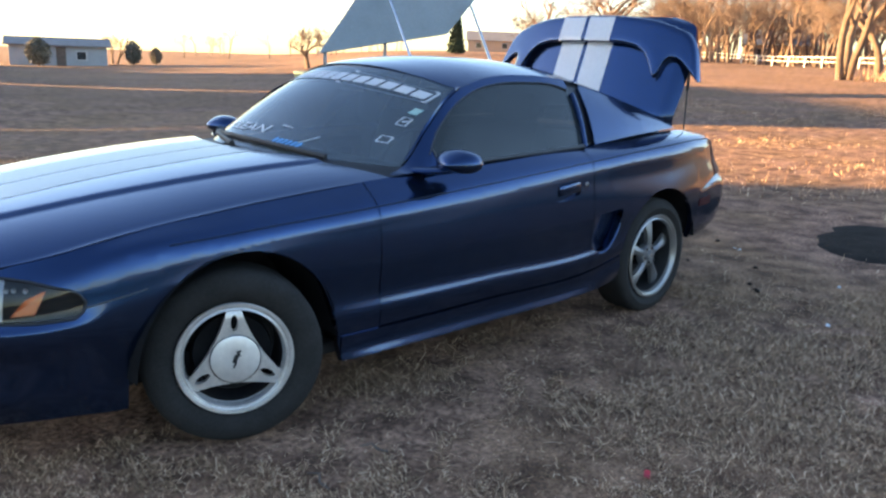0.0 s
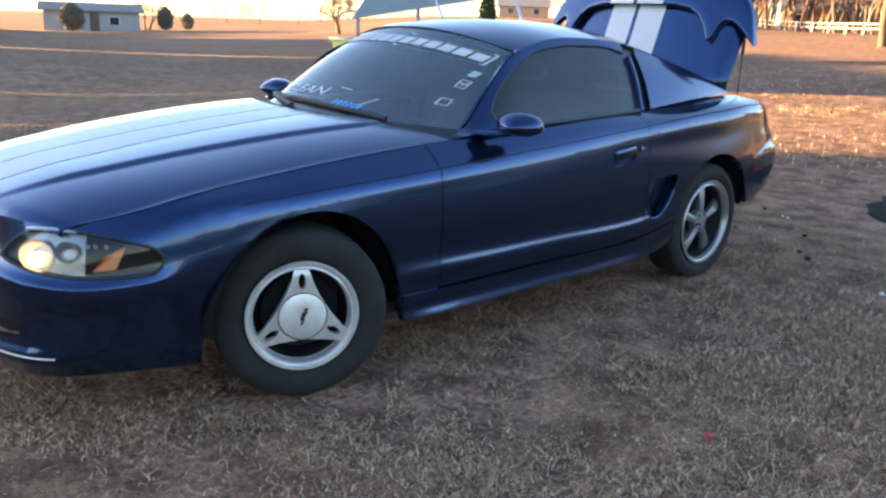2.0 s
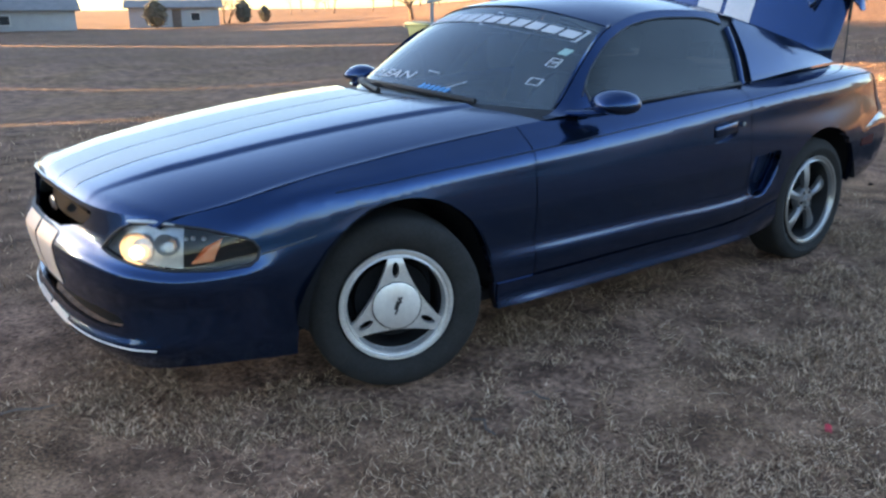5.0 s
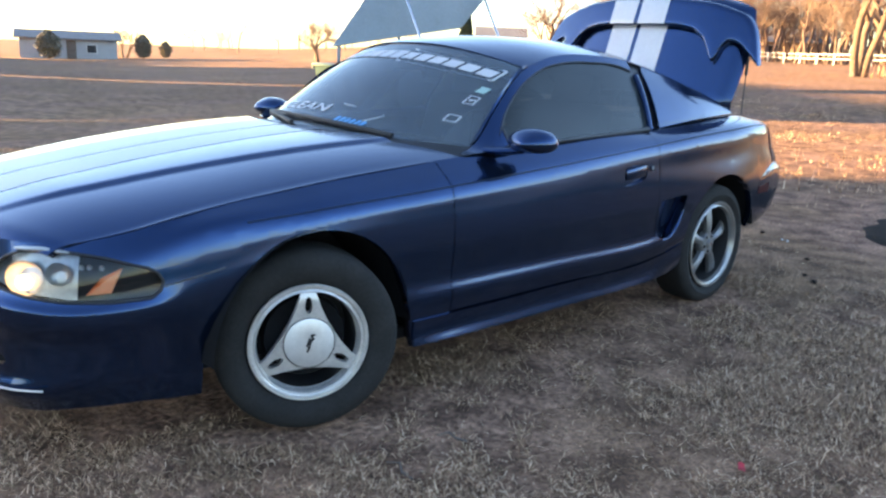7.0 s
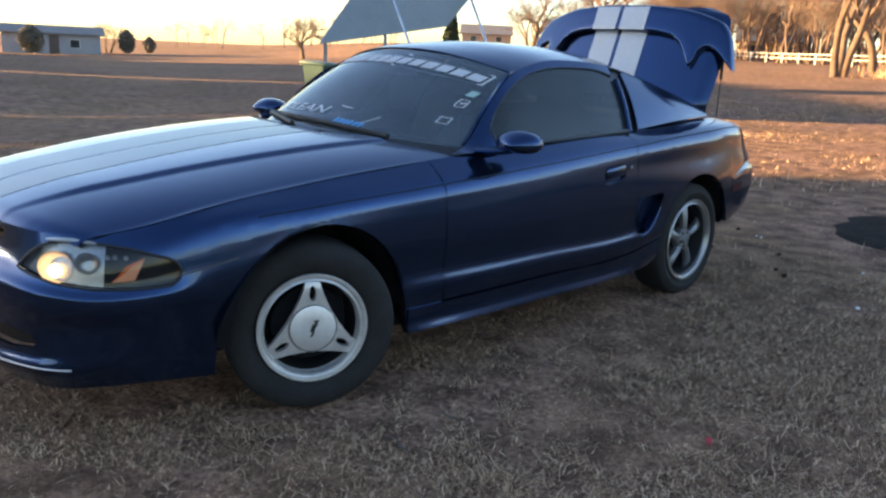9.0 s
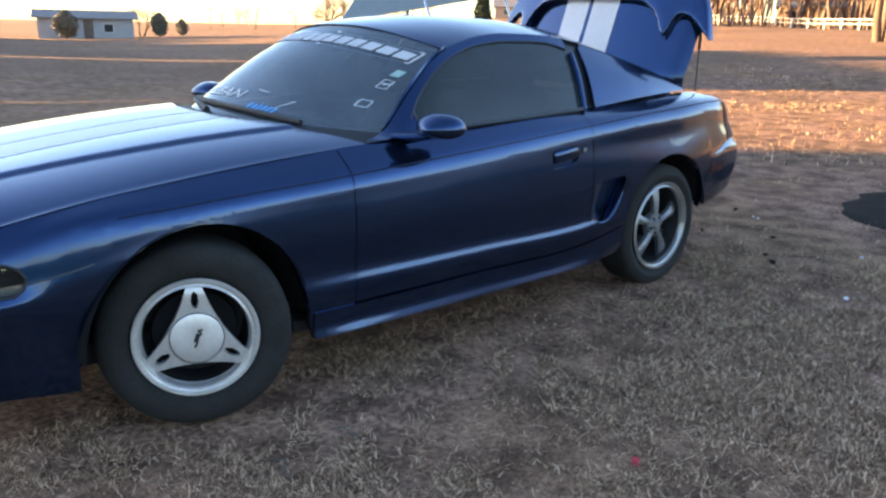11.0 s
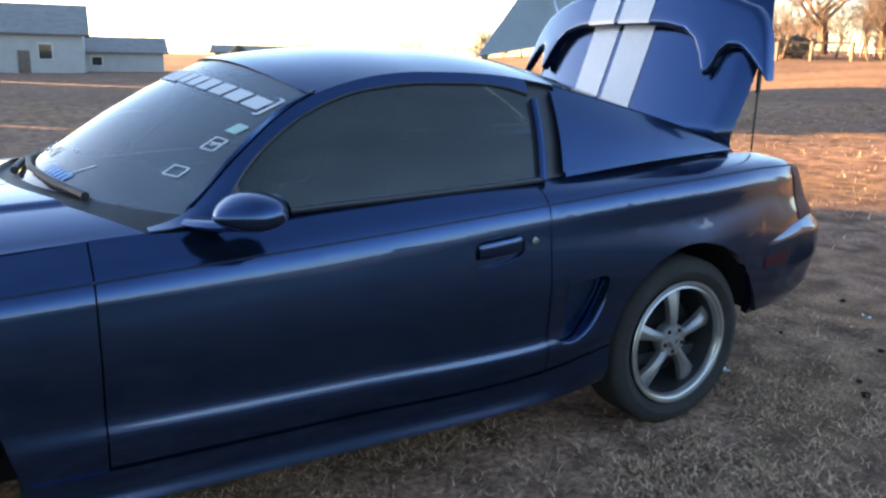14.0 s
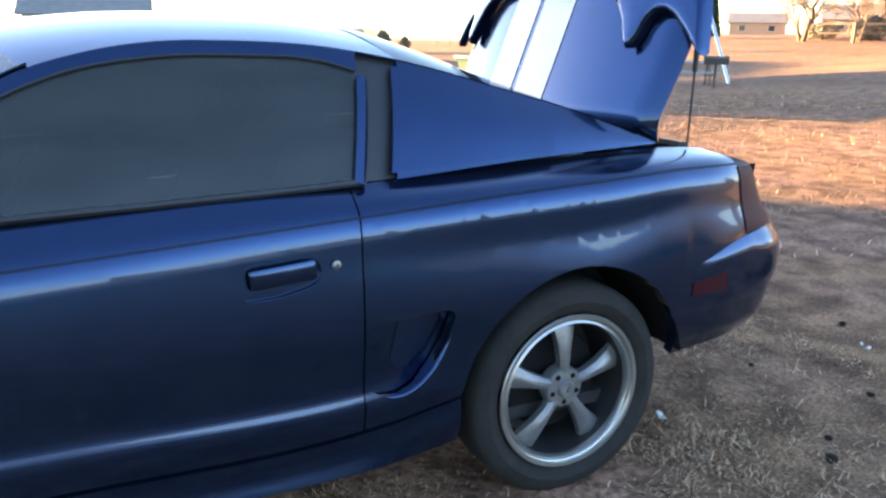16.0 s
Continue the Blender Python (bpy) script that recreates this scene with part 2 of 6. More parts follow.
def facing_out(bm, centre=(1.35, 0, 0.45)):
    """Turns all faces of a sheet away from a centre."""
    bm.normal_update()
    c = Vector(centre)
    if sum(f.normal.dot(f.calc_center_median() - c) * f.calc_area() for f in bm.faces) < 0:
        bmesh.ops.reverse_faces(bm, faces=bm.faces[:])
        bm.normal_update()
    return bm


def flipped(bm, do=True):
    if do:
        bmesh.ops.reverse_faces(bm, faces=bm.faces[:])
    return bm


def lathe(profile, n=48, axis="y", start=0.0):
    """Turns (radius, along) pairs about the y or z axis."""
    bm = bmesh.new()
    rings = []
    for r, h in profile:
        ring = []
        for i in range(n):
            a = start + 2 * math.pi * i / n
            c, s = r * math.cos(a), r * math.sin(a)
            ring.append(bm.verts.new((c, h, s) if axis == "y" else (c, s, h)))
        rings.append(ring)
    for a, b in zip(rings, rings[1:]):
        for i in range(n):
            j = (i + 1) % n
            bm.faces.new((a[i], a[j], b[j], b[i]))
    return bm


def tube(bm, pts, radii, n=6, caps=True):
    """A tube along points."""
    rings = []
    for i, p in enumerate(pts):
        p = Vector(p)
        d = (Vector(pts[min(i + 1, len(pts) - 1)]) - Vector(pts[max(i - 1, 0)])).normalized()
        q = d.to_track_quat("Z", "Y")
        rings.append([bm.verts.new(p + q @ Vector((radii[i] * math.cos(2 * math.pi * k / n), radii[i] * math.sin(2 * math.pi * k / n), 0))) for k in range(n)])
    for a, b in zip(rings, rings[1:]):
        for k in range(n):
            j = (k + 1) % n
            bm.faces.new((a[k], a[j], b[j], b[k]))
    if caps:
        bm.faces.new(rings[0][::-1])
        bm.faces.new(rings[-1])
    return bm


def lip(bm, depth):
    """Turns the open edges of a panel inwards, so that it shows thickness."""
    bm.normal_update()
    nrm = {v: v.normal.copy() for v in bm.verts}
    edges = [e for e in bm.edges if e.is_boundary]
    ends = {}
    for e in edges:
        for v in e.verts:
            if v not in ends:
                ends[v] = bm.verts.new(v.co - nrm[v] * depth)
    for e in edges:
        a, b = e.verts
        f = e.link_faces[0]
        loop = [l for l in f.loops if l.edge == e][0]
        a, b = loop.vert, loop.link_loop_next.vert
        bm.faces.new((b, a, ends[a], ends[b]))
    return bm


def cut_out(bm, outline, axis_u, axis_v):
    """Cuts a convex outline, given along two axes, out of a sheet; returns the piece that was cut out."""
    au, av = Vector(axis_u), Vector(axis_v)
    n = len(outline)
    cu, cv = sum(p[0] for p in outline) / n, sum(p[1] for p in outline) / n
    inside = list(bm.faces)
    for i in range(n):
        (u0, v0), (u1, v1) = outline[i], outline[(i + 1) % n]
        nu, nv = v1 - v0, -(u1 - u0)
        if nu * (cu - u0) + nv * (cv - v0) > 0:
            nu, nv = -nu, -nv
        no = (au * nu + av * nv).normalized()
        co = au * u0 + av * v0
        geom = set(inside)
        for f in inside:
            geom.update(f.edges)
            geom.update(f.verts)
        r = bmesh.ops.bisect_plane(bm, geom=list(geom), dist=1e-6, plane_co=co, plane_no=no)
        cand = {g for g in r["geom"] if isinstance(g, bmesh.types.BMFace)} | {f for f in inside if f.is_valid}
        inside = [f for f in cand if f.is_valid and (f.calc_center_median() - co).dot(no) < 0]
    piece = bmesh.new()
    made = {}
    for f in inside:
        vs = []
        for v in f.verts:
            if v not in made:
                made[v] = piece.verts.new(v.co)
            vs.append(made[v])
        piece.faces.new(vs)
    bmesh.ops.delete(bm, geom=inside, context="FACES")
    return piece


def smooth_table(keys, values, at):
    """Monotone-ish cubic through a table of rows."""
    k, v = np.array(keys, float), np.array(values, float)
    if v.ndim == 1:
        v = v[:, None]
    h = np.diff(k)
    d = np.diff(v, axis=0) / h[:, None]
    m = np.zeros_like(v)
    m[0], m[-1] = d[0], d[-1]
    w = (h[1:, None] * d[:-1] + h[:-1, None] * d[1:]) / (h[1:] + h[:-1])[:, None]
    m[1:-1] = np.where(d[:-1] * d[1:] <= 0, 0, w)
    at = np.clip(np.asarray(at, float), k[0], k[-1])
    i = np.clip(np.searchsorted(k, at) - 1, 0, len(k) - 2)
    t = ((at - k[i]) / h[i])[:, None]
    hh = h[i][:, None]
    out = (2 * t**3 - 3 * t**2 + 1) * v[i] + (t**3 - 2 * t**2 + t) * hh * m[i] + (3 * t**2 - 2 * t**3) * v[i + 1] + (t**3 - t**2) * hh * m[i + 1]
    return out


def table(pairs, at):
    return float(smooth_table([p[0] for p in pairs], [p[1] for p in pairs], [at])[0, 0])


# ---- ground ----
def ease(k):
    k = min(1.0, max(0.0, k))
    return k * k * (3 - 2 * k)


def rise(x, y):
    """Height of the land: level under the car, climbing slowly behind it."""
    r = math.hypot(x, y)
    k = min(1.0, 260 / max(r, 1e-6))
    s = 0.026 * x * k - 0.0065 * y * k - 0.16
    q = min(1.0, max(0.0, (y - 0.45 * x - 3) / 14))
    az, d = math.degrees(math.atan2(y + 3, x)), math.hypot(x, y + 3)
    swell = 1.7 * ease((d - 60) / 70) * ease((az - 24) / 13) * ease((60 - az) / 12)
    return 0.5 * (s + math.sqrt(s * s + 0.0025)) + 0.0085 - 0.6 * q * q * (3 - 2 * q) + swell


def build_ground():
    radii = [0.0] + [0.25 * i for i in range(1, 40)] + list(np.geomspace(10, 4000, 70))
    n = 160
    pts = []
    for r in radii:
        row = []
        for i in range(n + 1):
            a = 2 * math.pi * (i % n) / n
            x, y = 1.0 + r * math.cos(a), -1.0 + r * math.sin(a)
            b = 0.012 * noise.noise((x * 1.3, y * 1.3, 0)) + 0.008 * noise.noise((x * 4, y * 4, 3)) if r < 12 else 0.15 * noise.noise((x * 0.05, y * 0.05, 0)) * min(1, (r - 12) / 40)
            row.append((x, y, rise(x, y) + b - 0.004))
        pts.append(row)
    bm = grid(pts)
    bmesh.ops.remove_doubles(bm, verts=bm.verts[:], dist=0.0005)
    flipped(bm)
    bm.normal_update()
    if sum(f.normal.z for f in bm.faces) < 0:
        flipped(bm)
    return tagged(finish("ground", bm, GROUND), "dry brown winter turf and bare dirt", "ground", kind="structure")


build_ground()

# ---- the car ----
# Outline of the body side, front centre to rear centre: x, half width, heights of nine lines from the lower edge to the shoulder, and how far each stands out.
SIDE = [
    (-0.930, 0.00, (0.212, 0.285, 0.330, 0.425, 0.490, 0.550, 0.600, 0.650, 0.725), (-0.05, -0.004, -0.018, -0.010, 0.004, 0.01, -0.014, -0.050, -0.065)),
    (-0.920, 0.25, (0.212, 0.285, 0.330, 0.425, 0.490, 0.550, 0.600, 0.650, 0.723), (-0.05, -0.004, -0.018, -0.010, 0.004, 0.01, -0.014, -0.048, -0.062)),
    (-0.882, 0.47, (0.212, 0.288, 0.335, 0.425, 0.490, 0.545, 0.590, 0.635, 0.720), (-0.05, -0.004, -0.018, -0.010, 0.006, 0.01, -0.012, -0.034, -0.048)),
    (-0.812, 0.64, (0.215, 0.295, 0.345, 0.425, 0.490, 0.535, 0.570, 0.630, 0.715), (-0.06, -0.012, -0.020, -0.016, 0.006, 0.01, -0.008, -0.022, -0.046)),
    (-0.708, 0.745, (0.218, 0.300, 0.355, 0.425, 0.490, 0.525, 0.560, 0.635, 0.715), (-0.085, -0.040, -0.034, -0.026, 0.006, 0.01, -0.006, -0.02, -0.055)),
    (-0.560, 0.815, (0.218, 0.300, 0.365, 0.425, 0.495, 0.530, 0.575, 0.665, 0.735), (-0.095, -0.065, -0.046, -0.026, 0.005, 0.01, -0.006, -0.022, -0.07)),
    (-0.380, 0.860, (0.215, 0.300, 0.375, 0.445, 0.505, 0.550, 0.610, 0.724, 0.775), (-0.085, -0.060, -0.042, -0.020, -0.004, 0, -0.005, -0.028, -0.10)),
    (0.000, 0.888, (0.245, 0.320, 0.380, 0.450, 0.530, 0.620, 0.690, 0.762, 0.825), (-0.05, -0.025, -0.018, -0.01, -0.003, 0.002, -0.003, -0.026, -0.125)),
    (0.450, 0.893, (0.225, 0.268, 0.300, 0.396, 0.468, 0.590, 0.706, 0.786, 0.865), (-0.009, -0.016, -0.014, 0.001, -0.008, 0.002, -0.004, -0.026, -0.13)),
    (0.800, 0.900, (0.225, 0.270, 0.302, 0.398, 0.468, 0.600, 0.718, 0.808, 0.888), (-0.0065, -0.016, -0.014, 0.003, -0.008, 0.003, -0.005, -0.027, -0.12)),
    (1.200, 0.905, (0.228, 0.275, 0.308, 0.400, 0.470, 0.600, 0.742, 0.834, 0.912), (-0.0065, -0.016, -0.014, 0.003, -0.008, 0.003, -0.007, -0.028, -0.10)),
    (1.900, 0.908, (0.235, 0.283, 0.318, 0.406, 0.474, 0.620, 0.776, 0.884, 0.945), (-0.0065, -0.016, -0.014, 0.003, -0.008, 0.003, -0.011, -0.031, -0.11)),
    (2.250, 0.914, (0.255, 0.330, 0.380, 0.440, 0.520, 0.630, 0.785, 0.911, 0.965), (-0.05, -0.02, -0.022, -0.004, -0.003, 0.005, -0.013, -0.037, -0.17)),
    (2.600, 0.914, (0.310, 0.380, 0.440, 0.500, 0.570, 0.640, 0.795, 0.931, 0.980), (-0.05, -0.025, -0.015, -0.006, 0.000, 0.006, -0.018, -0.046, -0.20)),
    (2.950, 0.890, (0.375, 0.430, 0.480, 0.530, 0.590, 0.656, 0.825, 0.945, 0.985), (-0.04, -0.018, -0.008, -0.002, 0.002, 0.002, -0.025, -0.058, -0.21)),
    (3.200, 0.838, (0.385, 0.435, 0.485, 0.535, 0.595, 0.720, 0.815, 0.940, 0.975), (-0.045, -0.016, -0.006, 0.002, 0.006, 0.0, -0.026, -0.062, -0.19)),
    (3.360, 0.775, (0.390, 0.440, 0.490, 0.540, 0.600, 0.730, 0.805, 0.930, 0.955), (-0.06, -0.02, -0.006, 0.006, 0.016, 0.004, -0.030, -0.080, -0.17)),
    (3.480, 0.640, (0.390, 0.440, 0.490, 0.545, 0.605, 0.730, 0.800, 0.925, 0.945), (-0.07, -0.02, -0.004, 0.010, 0.026, 0.006, -0.040, -0.095, -0.15)),
    (3.540, 0.400, (0.390, 0.440, 0.490, 0.550, 0.610, 0.730, 0.800, 0.925, 0.940), (-0.07, -0.02, -0.004, 0.010, 0.030, 0.006, -0.045, -0.10, -0.14)),
    (3.570, 0.000, (0.390, 0.440, 0.490, 0.550, 0.610, 0.730, 0.800, 0.925, 0.940), (-0.07, -0.02, -0.004, 0.010, 0.030, 0.006, -0.045, -0.10, -0.14)),
]
ARC = [0.0]
for p, q in zip(SIDE, SIDE[1:]):
    ARC.append(ARC[-1] + math.hypot(q[0] - p[0], q[1] - p[1]))
ARC = np.array(ARC)
CHAN = np.array([[k[0], k[1], *k[2], *k[3]] for k in SIDE])


def at_x(x):
    """Arc length at which the outline passes x (along the flank)."""
    s = np.linspace(ARC[2], ARC[-3], 4000)
    xs = smooth_table(ARC, CHAN[:, :1], s)[:, 0]
    return float(np.interp(x, xs, s))


def flank(s0, s1, a0, a1, ns, sub=4, out=0.0, side=-1):
    """A sheet of the body side between two arc lengths and two of its nine lines (fractions allowed)."""
    s = np.linspace(s0, s1, ns)
    ch = smooth_table(ARC, CHAN, s)
    e = 1e-3
    d = smooth_table(ARC, CHAN[:, :2], np.minimum(s + e, ARC[-1])) - smooth_table(ARC, CHAN[:, :2], np.maximum(s - e, 0))
    d /= np.linalg.norm(d, axis=1)[:, None]
    nx, nh = -d[:, 1], d[:, 0]
    lines = np.arange(9.0)
    rows = np.linspace(a0, a1, max(2, int(round((a1 - a0) * sub)) + 1))
    pts = []
    for i in range(ns):
        z = smooth_table(lines, ch[i, 2:11], rows)[:, 0]
        o = smooth_table(lines, ch[i, 11:20], rows)[:, 0] + out
        pts.append([(ch[i, 0] + nx[i] * oo, side * max(0.0, ch[i, 1] + nh[i] * oo), zz) for oo, zz in zip(o, z)])
    return facing_out(grid(pts), (min(2.6, max(0.2, float(ch[ns // 2, 0]))), 0, 0.5))


def circle_outline(cx, cz, r, n=40):
    return [(cx + r * math.cos(2 * math.pi * i / n), cz + r * math.sin(2 * math.pi * i / n)) for i in range(n)]


XA, ZA = (1, 0, 0), (0, 0, 1)
WHEEL_F, WHEEL_R = (0.02, 0.33, 0.372), (2.56, 0.33, 0.378)
S_FB, S_FD, S_DQ, S_QE = at_x(-0.36), at_x(0.595), at_x(1.918), at_x(3.22)
GAP = 0.0022
car = thing("car", (0, 0, 0), "dark blue two-door coupe with raised boot lid and white racing stripes", "car")


def build_flank(side):
    """Fender, door, quarter panel, skirt and lamps of one side."""
    fender = flank(S_FB, S_FD - GAP, 0, 8, 66, 5, side=side)
    cut_out(fender, circle_outline(*WHEEL_F), XA, ZA).free()
    cut_out(fender, [(-0.40, 0.1), (0.40, 0.1), (0.425, 0.22), (0.385, 0.40), (-0.40, 0.40)], XA, ZA).free()
    part("fender", lip(fender, 0.03), PAINT, car)
    door = flank(S_FD + GAP, S_DQ - GAP, 2.35, 8, 90, 6, side=side)
    # handle recess
    recess = cut_out(door, [(1.652, 0.714), (1.72, 0.718), (1.795, 0.736), (1.810, 0.746), (1.816, 0.760), (1.816, 0.782), (1.808, 0.796), (1.792, 0.803), (1.72, 0.803), (1.660, 0.796), (1.645, 0.788), (1.638, 0.772), (1.637, 0.735), (1.641, 0.720)], XA, ZA)
    for v in recess.verts:
        v.co.y -= side * 0.016
    door_ob = part("door", lip(door, 0.025), PAINT, car)
    part("handle_recess", recess, PAINT, door_ob, "dark hollow behind the handle")
    hb = boxed((0.160, 0.024, 0.052), (1.727, side * 0.893, 0.770), (0, -5.0, 0), 0.0115)
    part("door_handle", hb, PAINT, door_ob)
    lock = lathe([(0.0, -0.004), (0.007, -0.004), (0.0105, -0.002), (0.0115, 0.004)], 20)
    bmesh.ops.transform(lock, matrix=Matrix.Translation((1.852, side * 0.904, 0.783)) @ Matrix.Diagonal((1, -side, 1, 1)), verts=lock.verts)
    part("door_lock", lock, ALLOY_GREY, door_ob, "round metal lock")
    slot = boxed((0.003, 0.002, 0.010), (1.852, side * 0.909, 0.783))
    part("key_slot", slot, BLACK, door_ob, smooth=False)
    quarter = flank(S_DQ + GAP, S_QE, 5, 8, 110, 6, side=side)
    low = flank(S_DQ + GAP, S_QE, 2.35, 5, 110, 6, side=side)
    bmesh.ops.delete(low, geom=[f for f in low.faces if f.calc_center_median().x > 2.62], context="FACES")
    bm_join(low, quarter)
    bmesh.ops.remove_doubles(low, verts=low.verts[:], dist=0.0008)
    cut_out(low, circle_outline(*WHEEL_R), XA, ZA).free()
    cut_out(low, [(2.18, 0.1), (2.6, 0.1), (2.6, 0.40), (2.19, 0.40)], XA, ZA).free()
    scoop = [(1.932, 0.622), (1.930, 0.468), (1.938, 0.450), (1.955, 0.440), (2.005, 0.434), (2.055, 0.450), (2.100, 0.490), (2.135, 0.548), (2.155, 0.606), (2.157, 0.624), (2.150, 0.636), (2.135, 0.640)]
    hole = cut_out(low, scoop, XA, ZA)
    for v in hole.verts:
        v.co.y -= side * (0.006 + 0.040 * max(0.0, min(1.0, (v.co.x - 1.93) / 0.16)))
    q_ob = part("quarter_panel", lip(low, 0.04), PAINT, car)
    # navy inset: shade in the deep end of the scoop, put in as colour
    throat = cut_out(hole, [(2.012, 0.632), (1.990, 0.520), (2.010, 0.490), (2.052, 0.486), (2.100, 0.520), (2.138, 0.596), (2.136, 0.634)], XA, ZA)
    part("side_scoop", hole, PAINT, q_ob)
    for v in throat.verts:
        v.co.y -= side * 0.012
    part("scoop_shade", lip(throat, -0.012), NAVY, q_ob, "dark inset painted for the shade deep in the scoop")
    curve = smooth_table(range(9), [(1.952, 0.432), (2.008, 0.424), (2.060, 0.441), (2.108, 0.484), (2.144, 0.544), (2.166, 0.604), (2.168, 0.628), (2.157, 0.645), (2.135, 0.650)], np.linspace(0, 8, 40))
    sc = bmesh.new()
    tube(sc, [(x, side * 0.9035, z) for x, z in curve], [0.011 * min(1.0, 0.25 + 2.2 * math.sin(math.pi * k / 39)) for k in range(40)], 10)
    part("scoop_rim", sc, PAINT, q_ob)
    skirt = flank(at_x(0.42), at_x(2.19), 0, 2.25, 60, 6, out=0.006, side=side)
    part("side_skirt", lip(skirt, 0.03), PAINT, car)
    # dark moulding in the crease line
    line = flank(at_x(-0.22), at_x(3.24), 6.965, 7.025, 170, 34, out=0.0015, side=side)
    part("crease_moulding", lip(line, 0.003), NAVY, car)
    seam = flank(at_x(-0.505), at_x(-0.30), 5.98, 6.03, 20, 60, out=0.0012, side=side)
    part("bumper_seam", lip(seam, 0.003), TRIM, car, "dark joint between bumper and wing")
    # wheel wells
    for cx, cz, r in (WHEEL_F, WHEEL_R):
        w = lathe([(r + 0.006, -0.022), (r + 0.006, 0.30), (0.05, 0.30)], 36)
        bmesh.ops.transform(w, matrix=Matrix.Translation((cx, side * 0.87, cz)) @ Matrix.Diagonal((1, -side, 1, 1)), verts=w.verts)
        bmesh.ops.delete(w, geom=[v for v in w.verts if v.co.z < (0.34 if cx > 1 and v.co.x > cx + 0.2 else 0.285)], context="VERTS")
        part("wheel_well", w, DARK, car)
    # rear lamp
    lamp = flank(S_QE - 0.005, ARC[-1] - 0.28, 5.05, 6.9, 30, 6, out=0.004, side=side)
    part("tail_lamp", lip(lamp, 0.03), RED_LENS, car)
    mk = flank(at_x(2.96), at_x(3.10), 3.65, 4.35, 8, 8, out=0.003, side=side)
    for v in mk.verts:
        k = min(1.0, max(0.0, (v.co.x - 2.95) / 0.35))
        v.co += Vector((0.55 * k, 0.45 * k * side, 0)) *0.042
    part("side_marker", lip(mk, 0.006), RED_LENS, car)


def bm_join(dst, src):
    made = {}
    for f in src.faces:
        vs = []
        for v in f.verts:
            if v not in made:
                made[v] = dst.verts.new(v.co)
            vs.append(made[v])
        dst.faces.new(vs)
    src.free()
    return dst


def mirrored(bm):
    """A copy of the left half on the other side, joined to it."""
    dup = bmesh.new()
    for k in (1, -1):
        made = {v: dup.verts.new((v.co.x, k * v.co.y, v.co.z)) for v in bm.verts}
        for f in bm.faces:
            vs = [made[v] for v in f.verts]
            dup.faces.new(vs if k == 1 else vs[::-1])
    bm.free()
    bmesh.ops.remove_doubles(dup, verts=dup.verts[:], dist=0.0008)
    return dup


